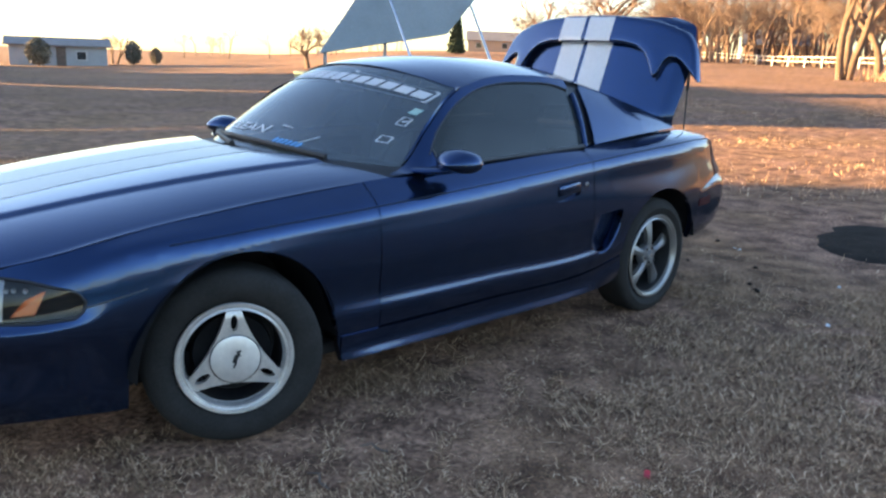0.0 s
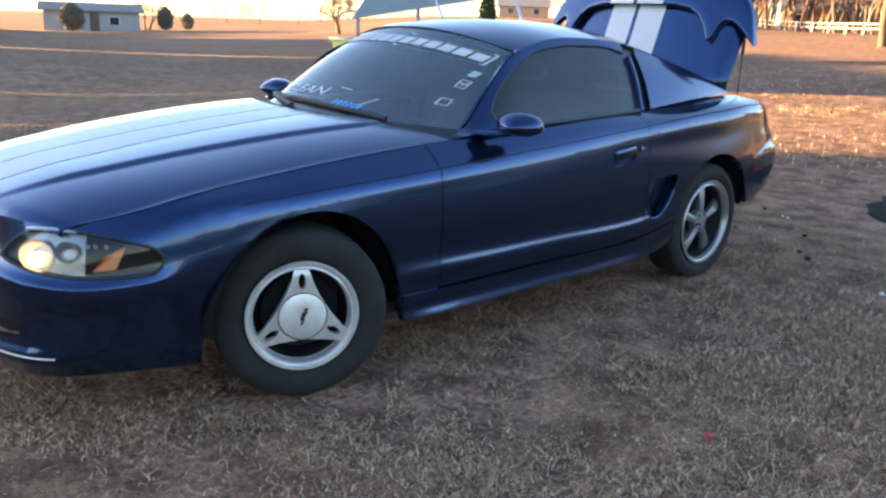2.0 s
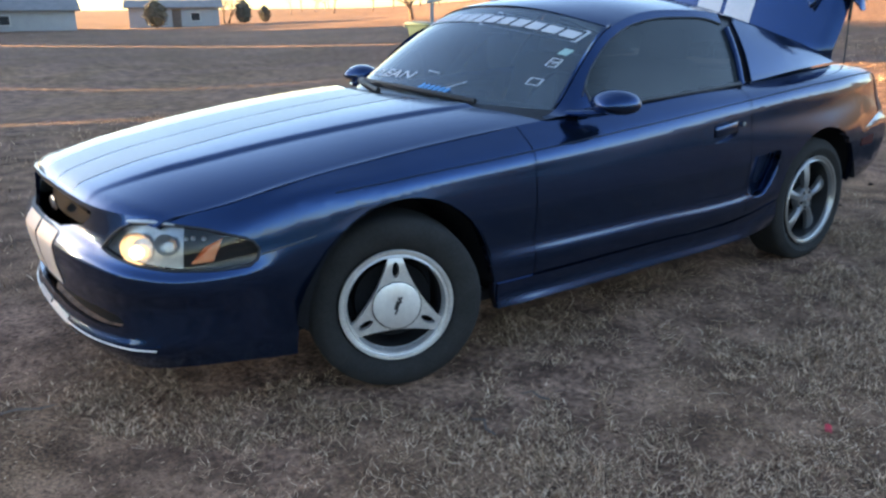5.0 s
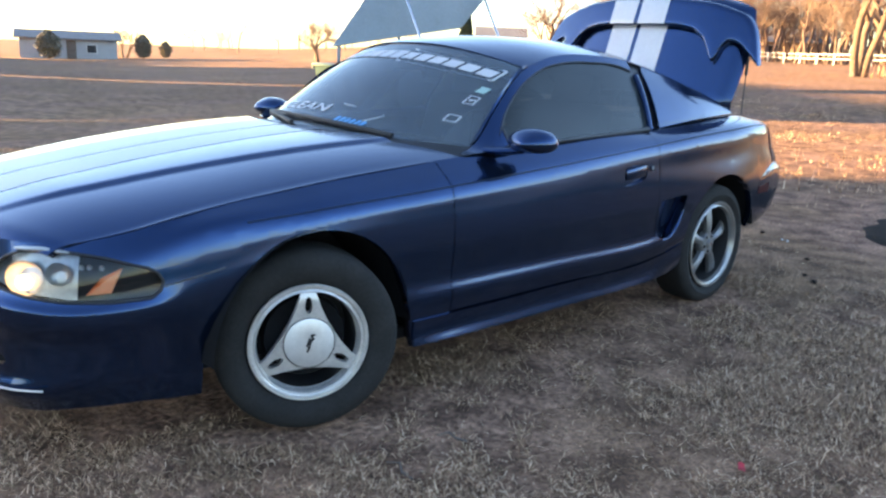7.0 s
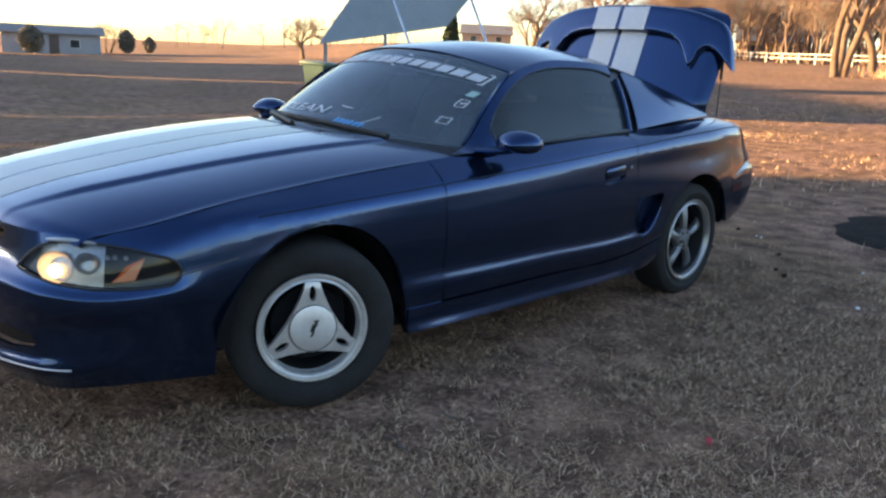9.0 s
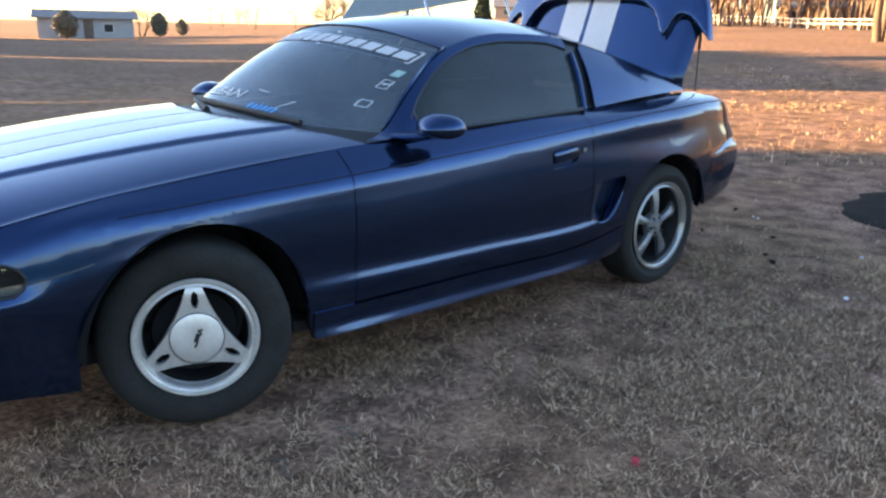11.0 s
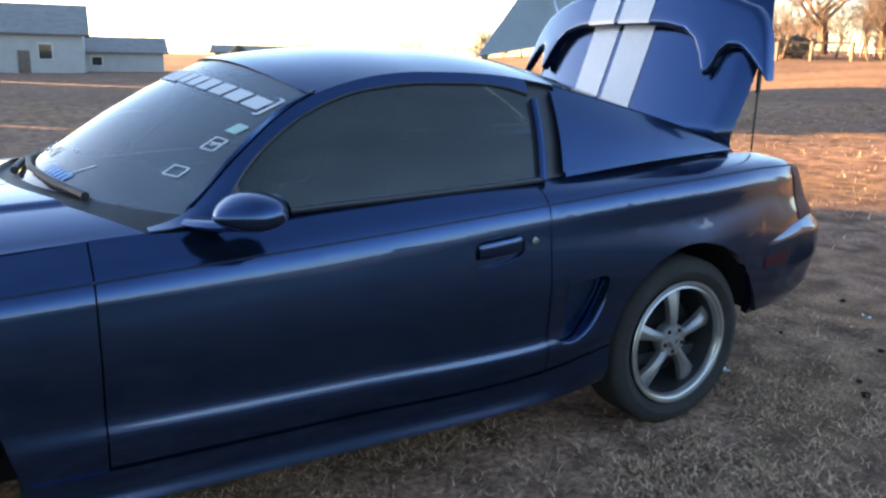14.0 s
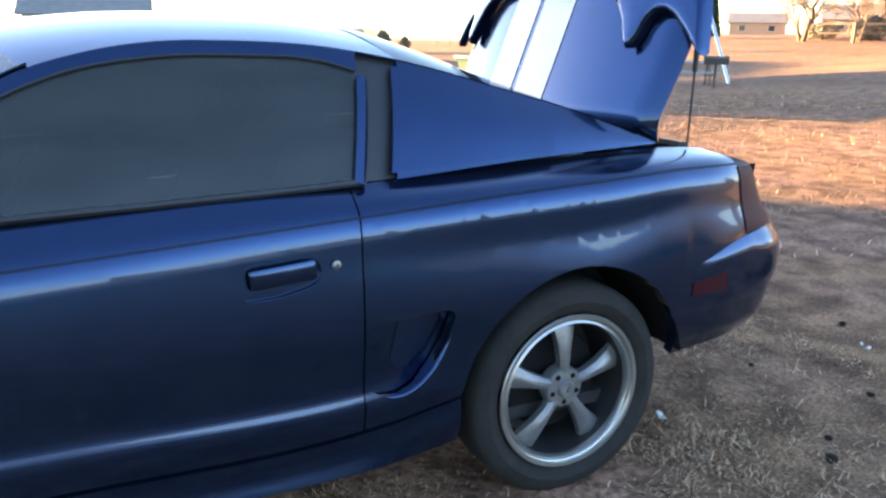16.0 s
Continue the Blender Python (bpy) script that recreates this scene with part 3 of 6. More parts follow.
def build_nose():
    """Front bumper cover with its openings, lamps and stripes."""
    half = flank(0, S_FB, 0, 8, 110, 6)
    hu = Vector((0.868, -0.496, 0))
    YA = (0, -1, 0)
    # headlamp outline along the corner (u) and height
    u0 = Vector((-0.86, -0.55, 0)).dot(hu)
    head = [(u0 - 0.005, 0.606), (u0 + 0.017, 0.597), (u0 + 0.049, 0.588), (u0 + 0.117, 0.572), (u0 + 0.218, 0.560), (u0 + 0.343, 0.556), (u0 + 0.445, 0.562), (u0 + 0.468, 0.580), (u0 + 0.476, 0.608), (u0 + 0.460, 0.632), (u0 + 0.435, 0.646), (u0 + 0.330, 0.675), (u0 + 0.208, 0.696), (u0 + 0.105, 0.692), (u0 + 0.065, 0.674), (u0 + 0.030, 0.645)]
    lens = cut_out(half, head, hu, ZA)
    grille = cut_out(half, [(-0.2, 0.612), (0.20, 0.618), (0.37, 0.652), (0.43, 0.688), (0.42, 0.706), (-0.2, 0.718)], YA, ZA)
    intake = cut_out(half, [(-0.2, 0.335), (0.46, 0.340), (0.55, 0.352), (0.58, 0.372), (0.56, 0.395), (0.46, 0.408), (-0.2, 0.405)], YA, ZA)
    cut_out(half, circle_outline(*WHEEL_F), XA, ZA).free()
    bumper = part("front_bumper", lip(mirrored(half), 0.015), PAINT, car)
    for bm, depth, nm in ((grille, 0.06, "grille_backing"), (intake, 0.035, "intake_backing")):
        for v in bm.verts:
            v.co.x += depth
        part(nm, mirrored(bm), DARK, bumper)
    # stripes round the nose
    for y0, y1 in ((-0.215, -0.012), (0.012, 0.215)):
        for a0, a1 in ((2.95, 6.12), (0.2, 1.6)):
            st = flank(abs(y0) if y0 < 0 else y0, abs(y1) if y0 < 0 else y1, a0, a1, 8, 6, out=0.003, side=-1 if y0 < 0 else 1)
            part("bumper_stripe", st, STRIPE, bumper, "white racing stripe")
    # lip edge
    e = bmesh.new()
    pts = []
    for s in np.linspace(-0.72, 0.72, 41):
        c = smooth_table(ARC, CHAN, [abs(s)])[0]
        pts.append((c[0] + 0.003, math.copysign(c[1], -s), c[3] + 0.004))
    tube(e, pts, [0.003] * len(pts), 8)
    part("lip_edge", e, ALLOY, bumper, "bright strip along the lower lip")
    for side in (-1, 1):
        src = bmesh.new()
        for f in lens.faces:
            vs = [src.verts.new((v.co.x, v.co.y if side < 0 else -v.co.y, v.co.z)) for v in f.verts]
            src.faces.new(vs if side < 0 else vs[::-1])
        bmesh.ops.remove_doubles(src, verts=src.verts[:], dist=0.0005)
        bowl = src.copy()
        inward = Vector((0.60, -0.80 * side, 0)).normalized()
        cu = sum((v.co for v in bowl.verts), Vector()) / len(bowl.verts)
        rim = {v for e2 in bowl.edges if e2.is_boundary for v in e2.verts}
        for v in bowl.verts:
            v.co += inward * 0.030
        unit = part("headlamp", lip(src, 0.012), CLEAR, car, "clear headlamp with its lamp lit")
        hv = Vector((hu.x, hu.y * (1 if side < 0 else -1), 0))

        def on_lamp(du, z, depth):
            """A point of the lamp at a distance along it."""
            p = [v.co for v in unit.data.vertices]
            uu = u0 + du
            best = min(p, key=lambda c: (c.dot(hv) - uu) ** 2 + (c.z - z) ** 2)
            return Vector((best.x, best.y, z)) + inward * depth

        # black seal round the lens
        ring = [v.co.copy() for v in bowl.verts if v in rim]
        mid = sum(ring, Vector()) / len(ring)
        ring.sort(key=lambda p: math.atan2(p.z - mid.z, (p - mid).dot(hv)))
        gs = bmesh.new()
        ring = [p - inward * 0.030 for p in ring]
        tube(gs, ring + ring[:1], [0.0045] * (len(ring) + 1), 6, caps=False)
        part("lens_seal", gs, BLACK, unit)
        lid_ = bmesh.new()
        tube(lid_, [on_lamp(d, 0.700 - 0.12 * max(0.0, d - 0.17), -0.002) for d in np.linspace(0.085, 0.24, 9)], [0.003, 0.006, 0.008, 0.008, 0.008, 0.008, 0.007, 0.006, 0.003], 8)
        part("lamp_eyelid", lid_, LIP, unit, "bright upper edge of the lamp")
        # black half of the housing, amber reflector, bulb
        dark = cut_out(bowl, [(u0 + 0.245, 0.5), (u0 + 0.6, 0.5), (u0 + 0.6, 0.75), (u0 + 0.262, 0.75)], hv, ZA)
        part("inner_housing", lip(dark, 0.004), LAMP_BLACK, unit)
        part("reflector", bowl, REFLECTOR, unit)
        for du, zz, rr in ((0.110, 0.618, 0.050), (0.205, 0.632, 0.034), (0.262, 0.650, 0.008), (0.288, 0.650, 0.008), (0.312, 0.648, 0.008)):
            cup = lathe([(rr, 0.0), (rr * 0.94, rr * 0.16), (rr * 0.74, rr * 0.36), (rr * 0.42, rr * 0.52), (0.0, rr * 0.58)], 28)
            bmesh.ops.transform(cup, matrix=Matrix.Translation(on_lamp(du, zz, 0.012)) @ inward.to_track_quat("Y", "Z").to_matrix().to_4x4(), verts=cup.verts)
            part("reflector_cup", cup, LIP, unit)
        am = bmesh.new()
        q0, q1, q2, q3 = on_lamp(0.273, 0.576, 0.010), on_lamp(0.343, 0.580, 0.010), on_lamp(0.366, 0.647, 0.010), on_lamp(0.317, 0.624, 0.010)
        vs = [am.verts.new(q) for q in (q0, q1, q2, q3)]
        bk = [am.verts.new(q + inward * 0.02) for q in (q0, q1, q2, q3)]
        am.faces.new(vs)
        am.faces.new(bk[::-1])
        for i in range(4):
            j = (i + 1) % 4
            am.faces.new((vs[j], vs[i], bk[i], bk[j]))
        part("amber_reflector", am, AMBER, unit, "orange corner reflector", smooth=False)
        bulb = bmesh.new()
        bmesh.ops.create_uvsphere(bulb, u_segments=16, v_segments=10, radius=0.022, matrix=Matrix.Translation(on_lamp(0.109, 0.606, 0.014)))
        part("bulb", bulb, LAMP_GLOW, unit, "glowing headlamp bulb")
    part("radiator", boxed((0.02, 1.22, 0.40), (-0.70, 0, 0.50)), DARK, car)
    # emblem in the grille: a plain bright shield
    em = lathe([(0.0, -0.006), (0.020, -0.005), (0.028, 0.0), (0.028, 0.006)], 20)
    bmesh.ops.transform(em, matrix=pose(-0.874, 0, 0.655, 0, 0, -90) @ Matrix.Diagonal((1.5, 1, 0.95, 1)), verts=em.verts)
    part("grille_emblem", em, CHROME, bumper, "plain bright shape in the dark grille")
    part("grille_bar", boxed((0.012, 0.70, 0.010), (-0.835, 0, 0.682), (0, 0, 0), 0.004), DARK, bumper)
    lens.free()


def hood_z(x, y):
    c = table([(-0.93, 0.728), (-0.75, 0.785), (-0.4, 0.852), (0, 0.908), (0.4, 0.945), (0.9, 0.965)], x)
    e = table([(-0.93, 0.714), (-0.7, 0.716), (-0.56, 0.738), (-0.38, 0.777), (0, 0.828), (0.45, 0.868), (0.9, 0.893)], x)
    w = table([(-0.93, 0.60), (-0.7, 0.70), (-0.38, 0.757), (0, 0.763), (0.9, 0.770)], x)
    f = min(1.0, abs(y) / w)
    edge = table([(-0.93, 0.36), (-0.4, 0.45), (0.5, 0.53)], x)
    raised = 0.011 * max(0.0, min(1.0, (edge - abs(y)) / 0.022 + 0.5)) * max(0.0, min(1.0, (x + 0.93) / 0.35))
    e -= 0.006
    return e + (c - 0.014 - e) * (1 - f**4.0) + raised * (1 if f < 1 else 0)


def hood_back(f):
    """Where the bonnet ends, along x, at a share of its half width."""
    return 0.44 + 0.30 * abs(f) ** 2.2


def hood_row(s, ys, lift=0.002):
    row = []
    for f in ys:
        y_front, y_back = f * 0.693, f * 0.771
        t = min(1.0, s * 3.2)
        y = y_front + (y_back - y_front) * (1 - (1 - t) ** 2)
        c = smooth_table(ARC, CHAN[:, :2], [abs(y_front) * 1.035])[0]
        xf = c[0] + 0.044 + 0.030 * max(0.0, 1 - (y_front / 0.5) ** 2)
        x = xf + (hood_back(f) - xf) * s
        drop = 0.022 * max(0.0, 1 - s / 0.035) ** 2
        row.append((x, y, hood_z(x, y) + lift - drop))
    return row


def build_hood():
    cuts = [0, 0.006, 0.013, 0.022, 0.034] + [0.05 + 0.95 * i / 78 for i in range(79)]
    bm = flipped(grid([hood_row(s, [j / 60 for j in range(-60, 61)]) for s in cuts]))
    bm.normal_update()
    if sum(f.normal.z for f in bm.faces) < 0:
        flipped(bm)
    hood = part("bonnet", lip(bm, 0.025), PAINT, car)
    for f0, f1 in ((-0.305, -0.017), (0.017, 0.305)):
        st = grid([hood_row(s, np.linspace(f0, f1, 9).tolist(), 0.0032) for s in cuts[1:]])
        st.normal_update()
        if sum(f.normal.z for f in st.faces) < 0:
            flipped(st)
        part("bonnet_stripe", st, HOOD_STRIPE, hood, "blue-grey racing stripe, darker than the white ones")
    return hood


# greenhouse: belt line and roof rail along x as (half width, height)
BELT = [(0.70, 0.775, 0.885), (0.86, 0.795, 0.898), (1.17, 0.806, 0.915), (1.5, 0.806, 0.928), (1.93, 0.800, 0.948), (2.5, 0.752, 0.985), (2.95, 0.690, 1.000)]
RAIL = [(0.70, 0.760, 0.885), (0.83, 0.735, 0.915), (1.00, 0.690, 1.055), (1.12, 0.655, 1.150), (1.22, 0.630, 1.205), (1.36, 0.605, 1.250), (1.64, 0.585, 1.282), (1.92, 0.590, 1.272), (2.13, 0.600, 1.240), (2.42, 0.630, 1.170), (2.74, 0.665, 1.080), (2.95, 0.690, 1.003)]
WIN_TOP = [(0.93, 0.935), (1.02, 1.035), (1.12, 1.115), (1.28, 1.195), (1.49, 1.240), (1.72, 1.248), (1.86, 1.238), (1.93, 1.220)]


def rail(x):
    return smooth_table([r[0] for r in RAIL], [r[1:] for r in RAIL], [x])[0]


def belt(x):
    return smooth_table([r[0] for r in BELT], [r[1:] for r in BELT], [x])[0]


def cabin(x, k, out=0.0):
    """A point of the cabin side: k = 0 at the belt, 1 at the roof rail; half width and height."""
    b, r = belt(x), rail(x)
    h = b[0] + (r[0] - b[0]) * k + 0.018 * math.sin(math.pi * k) * min(1, (r[1] - b[1]) / 0.2)
    return h + out, b[1] + (r[1] - b[1]) * k


def rake(x):
    """How far the lines of the cabin side lean back at x."""
    return 0.075 * (min(1.0, max(0.0, (x - 1.2) / 0.73)) if x < 2.05 else max(0.0, (2.95 - x) / 0.9))


def k_at(x, z):
    b, r = belt(x), rail(x)
    return max(0.0, min(1.0, (z - b[1]) / max(1e-4, r[1] - b[1])))


def side_sheet(x0, x1, k0, k1, nx, nk, side, out=0.0, taper=0.0):
    pts = []
    for i in range(nx + 1):
        x = x0 + (x1 - x0) * i / nx
        a, b = k0(x), k1(x)
        row = []
        for j in range(nk + 1):
            k = a + (b - a) * j / nk
            xx = x + rake(x) * k
            h, z = cabin(xx, k, out * (1 - taper * j / nk))
            row.append((xx, side * h, z))
        pts.append(row)
    return facing_out(grid(pts), ((x0 + x1) / 2, 0, 0.8))


def build_cabin(side):
    top = lambda x: k_at(x, table(WIN_TOP, x))
    one, zero = (lambda x: 1.0), (lambda x: 0.0)

    def lean(x, k, out):
        xx = x + rake(x) * k
        h, z = cabin(xx, k, out)
        return xx, side * h, z

    part("mirror_sail", side_sheet(0.945, 0.972, zero, top, 6, 5, side, 0.001), PAINT, car)
    div = bmesh.new()
    tube(div, [lean(0.974, k, 0.003) for k in np.linspace(0, top(0.974), 6)], [0.005] * 6, 6)
    part("window_divider", div, TRIM, car)
    part("window_pillar", side_sheet(0.74, 0.945, zero, one, 14, 8, side), PAINT, car)
    part("roof_rail", lip(side_sheet(0.945, 1.935, top, one, 60, 6, side), 0.012), PAINT, car)
    glass = side_sheet(0.972, 1.935, zero, top, 48, 10, side, -0.006)
    part("side_window", glass, SIDE_GLASS, car, "dark tinted side window")
    seal = bmesh.new()
    pts = [lean(x, top(x), 0.001) for x in np.linspace(0.95, 1.93, 50)]
    tube(seal, pts, [0.0035] * 50, 6)
    part("window_seal", seal, TRIM, car)
    seal2 = bmesh.new()
    pts = [(x, side * (cabin(x, 0.0, 0.004)[0]), cabin(x, 0.0)[1] + 0.006) for x in np.linspace(0.90, 1.96, 40)]
    tube(seal2, pts, [0.009] * 40, 6)
    part("belt_seal", seal2, TRIM, car)
    post = bmesh.new()
    pts = [lean(1.945, k, 0.006) for k in np.linspace(0, k_at(1.94, 1.20), 10)]
    tube(post, pts, [0.015] * 10, 8)
    part("window_post", post, PAINT, car)
    part("door_pillar", side_sheet(1.935, 2.06, zero, one, 8, 8, side, -0.022), TRIM, car, "black pillar behind the door window")
    part("sail_panel", lip(side_sheet(2.05, 2.95, zero, one, 44, 8, side, -0.004), 0.01), PAINT, car)
    # raised cover over the quarter window
    kt = lambda x: min(0.985, k_at(x, table([(2.03, 1.235), (2.15, 1.220), (2.56, 1.115)], x)))
    kb = lambda x: k_at(x, table([(2.03, 0.972), (2.56, 0.996)], x))
    cover = side_sheet(2.03, 2.535, kb, kt, 30, 8, side, 0.009, 0.8)
    part("quarter_cover", lip(cover, 0.014), PAINT, car, "body-coloured cover over the quarter window")
    # door mirror: a rounded wedge with a flat underside on a broad foot
    m = bmesh.new()
    bmesh.ops.create_uvsphere(m, u_segments=36, v_segments=22, radius=1.0)
    for v in m.verts:
        x, y, z = v.co
        fore = max(0.0, -x)
        wide = 1 - 0.50 * fore**1.5
        zz = abs(z) ** 0.85 * (0.056 if z > 0 else -0.043)
        v.co = Vector((min(abs(x) ** 0.85 * (1 if x > 0 else -1), 0.86) * 0.094, y * 0.098 * wide, max(zz * wide, -0.036 - 0.006 * fore)))
    bmesh.ops.transform(m, matrix=pose(0.948, side * 0.935, 0.942, 0, 0, side * -16), verts=m.verts)
    mo = part("door_mirror", m, PAINT, car)
    mg = lathe([(0.0, 0.0), (0.055, 0.0)], 24)
    bmesh.ops.transform(mg, matrix=pose(1.0275, side * 0.9128, 0.946, 0, 0, side * -16 + 90) @ Matrix.Diagonal((1.12, 1, 0.66, 1)), verts=mg.verts)
    part("mirror_glass", mg, CHROME, mo)
    st = bmesh.new()
    tube(st, [(0.845, side * 0.79, 0.902), (0.870, side * 0.835, 0.905), (0.900, side * 0.88, 0.913), (0.925, side * 0.915, 0.925)], [0.036, 0.044, 0.046, 0.042], 14)
    for v in st.verts:
        v.co.z = 0.908 + (v.co.z - 0.908) * 0.34
    part("mirror_stalk", st, PAINT, mo)


def build_roof():
    XF = lambda f: 1.115 + 0.125 * f * f
    XB = lambda f: 2.06 + 0.06 * f * f
    pts = []
    for i in range(41):
        row = []
        for j in range(-30, 31):
            f = j / 30
            x = XF(f) + (XB(f) - XF(f)) * i / 40
            r = rail(x)
            zc = table([(1.0, 1.268), (1.115, 1.308), (1.3, 1.338), (1.6, 1.357), (1.9, 1.352), (2.12, 1.328)], x)
            y = f * (r[0] + 0.001)
            z = r[1] + (zc - r[1]) * (1 - abs(f) ** 2.3)
            row.append((x, y, z))
        pts.append(row)
    bm = grid(pts)
    bm.normal_update()
    if sum(f.normal.z for f in bm.faces) < 0:
        flipped(bm)
    part("roof", lip(bm, 0.006), PAINT, car)
    # windscreen
    pts = []
    for i in range(25):
        t = i / 24
        row = []
        for j in range(-24, 25):
            f = j / 24
            b = Vector((0.50 + 0.345 * abs(f) ** 2.2, f * 0.715, 0.940 - 0.035 * f * f))
            xt = XF(f)
            r = rail(XF(1.0))
            zt = r[1] + (1.300 - r[1]) * (1 - abs(f) ** 2.3)
            tp = Vector((xt - 0.002, f * (r[0] - 0.012), zt - 0.001))
            p = b.lerp(tp, t)
            p.z += 0.028 * math.sin(math.pi * t) * (1 - 0.7 * f * f)
            row.append(p)
        pts.append(row)
    bm = grid(pts)
    bm.normal_update()
    if sum(f.normal.z for f in bm.faces) < 0:
        flipped(bm)
    global SCREEN
    SCREEN = pts
    part("windscreen", bm, FRONT_GLASS, car, "lightly tinted windscreen with white decals")
    for side in (-1, 1):
        a = bmesh.new()
        col = [r[0 if side < 0 else -1] for r in pts]
        rows = []
        for k, p in enumerate(col):
            x = p.x
            r = rail(min(max(x + 0.02, 0.83), 1.26))
            q = Vector((max(x + 0.012, 0.80), side * r[0], r[1] + 0.002))
            rows.append([p + Vector((0, -side * 0.02, 0.006)), p.lerp(q, 0.35) + Vector((0, 0, 0.010)), p.lerp(q, 0.75) + Vector((0, side * 0.004, 0.008)), q])
        a = grid(rows)
        a.normal_update()
        if sum(f.normal.z for f in a.faces) < 0:
            flipped(a)
        part("windscreen_pillar", lip(a, 0.01), PAINT, car)
    # rear window
    pts = []
    for i in range(21):
        t = i / 20
        row = []
        for j in range(-20, 21):
            f = j / 20
            x = XB(f) + (2.88 - XB(f)) * t
            r = rail(x)
            zc = table([(2.05, 1.338), (2.12, 1.328), (2.3, 1.275), (2.6, 1.155), (2.9, 1.020)], x)
            row.append((x, f * r[0], r[1] + (zc - r[1]) * (1 - abs(f) ** 2.4)))
        pts.append(row)
    bm = grid(pts)
    bm.normal_update()
    if sum(f.normal.z for f in bm.faces) < 0:
        flipped(bm)
    part("rear_window", bm, SIDE_GLASS, car, "dark tinted sloping rear window")
    # cowl panel and wipers
    pts = []
    for i in range(6):
        t = i / 5
        row = []
        for j in range(-20, 21):
            f = j / 20
            a = Vector((hood_back(f) - 0.01, f * 0.765, hood_z(hood_back(f) - 0.01, f * 0.765) - 0.018))
            b = Vector((0.53 + 0.345 * abs(f) ** 2.2, f * 0.740, 0.945 - 0.040 * f * f))
            row.append(a.lerp(b, t))
        pts.append(row)
    bm = grid(pts)
    bm.normal_update()
    if sum(f.normal.z for f in bm.faces) < 0:
        flipped(bm)
    part("cowl", bm, BLACK, car)
    for y0, y1 in ((-0.48, 0.28), (0.02, 0.60)):
        w = bmesh.new()
        q = [on_screen(y0 + (y1 - y0) * k / 4, tt, 0.016) for k, tt in enumerate((0.0, 0.035, 0.055, 0.068, 0.078))]
        tube(w, q, [0.013, 0.012, 0.010, 0.008, 0.006], 8)
        q = [on_screen(y0 + (y1 - y0) * (0.48 + 0.19 * k), 0.052 + 0.008 * k, 0.009) for k in range(5)]
        tube(w, q, [0.008] * 5, 6)
        part("wiper", w, BLACK, car)


def front_wheel_face(r_out):
    """Three-spoke face with long openings and a slot in every spoke."""
    bm = bmesh.new()
    nr, na = 48, 360
    rows = []
    for i in range(nr + 1):
        r = 0.05 + (r_out - 0.05) * i / nr
        y = -0.006 + 0.020 * max(0.0, (r - 0.14) / 0.05) ** 2
        rows.append([bm.verts.new((r * math.cos(2 * math.pi * k / na), y, r * math.sin(2 * math.pi * k / na))) for k in range(na)])

    def open_at(r, a):
        r = r * 0.19 / 0.20
        for c in (30, 150, 270):
            d = abs((math.degrees(a) - c + 180) % 360 - 180)
            if d < 60 and r < 0.169:
                u, w = r * math.cos(radians(d)), r * math.sin(radians(d))
                sp = r * math.sin(radians(60 - d))
                if u > 0.084 + 1.0 * w * w and sp > 0.0215 + 0.07 * (r - 0.1):
                    return True
        for c in (90, 210, 330):
            d = radians((math.degrees(a) - c + 180) % 360 - 180)
            u, w = r * math.cos(d) - 0.120, r * math.sin(d)
            if (u / 0.027) ** 2 + (w / 0.0115) ** 2 < 1 and abs(d) < 1:
                return True
        return False

    for i in range(nr):
        for k in range(na):
            j = (k + 1) % na
            r = 0.05 + (r_out - 0.05) * (i + 0.5) / nr
            if not open_at(r, 2 * math.pi * (k + 0.5) / na):
                bm.faces.new((rows[i][k], rows[i][j], rows[i + 1][j], rows[i + 1][k]))
    bmesh.ops.delete(bm, geom=[v for v in bm.verts if not v.link_faces], context="VERTS")
    # soften the cut edges
    for _ in range(3):
        moved = {}
        for v in bm.verts:
            nb = [e.other_vert(v) for e in v.link_edges if e.is_boundary]
            if len(nb) == 2:
                moved[v] = v.co * 0.5 + (nb[0].co + nb[1].co) * 0.25
        for v, c in moved.items():
            v.co = c
    bm.normal_update()
    if sum(f.normal.y for f in bm.faces) > 0:
        flipped(bm)
    return lip(bm, 0.022)


def tyre(r_rim, r, width, name_parent):
    w = width / 2
    prof = [(r_rim, -w * 0.80), (r_rim + 0.012, -w * 0.92), (r_rim + (r - r_rim) * 0.45, -w * 1.03), (r - 0.035, -w * 0.99), (r - 0.014, -w * 0.90), (r - 0.003, -w * 0.76), (r, -w * 0.5), (r, w * 0.5), (r - 0.003, w * 0.76), (r - 0.035, w * 0.99), (r_rim, w * 0.8)]
    t = part("tyre", lathe(prof, 72), RUBBER, name_parent)
    return t


STEER = -22.0


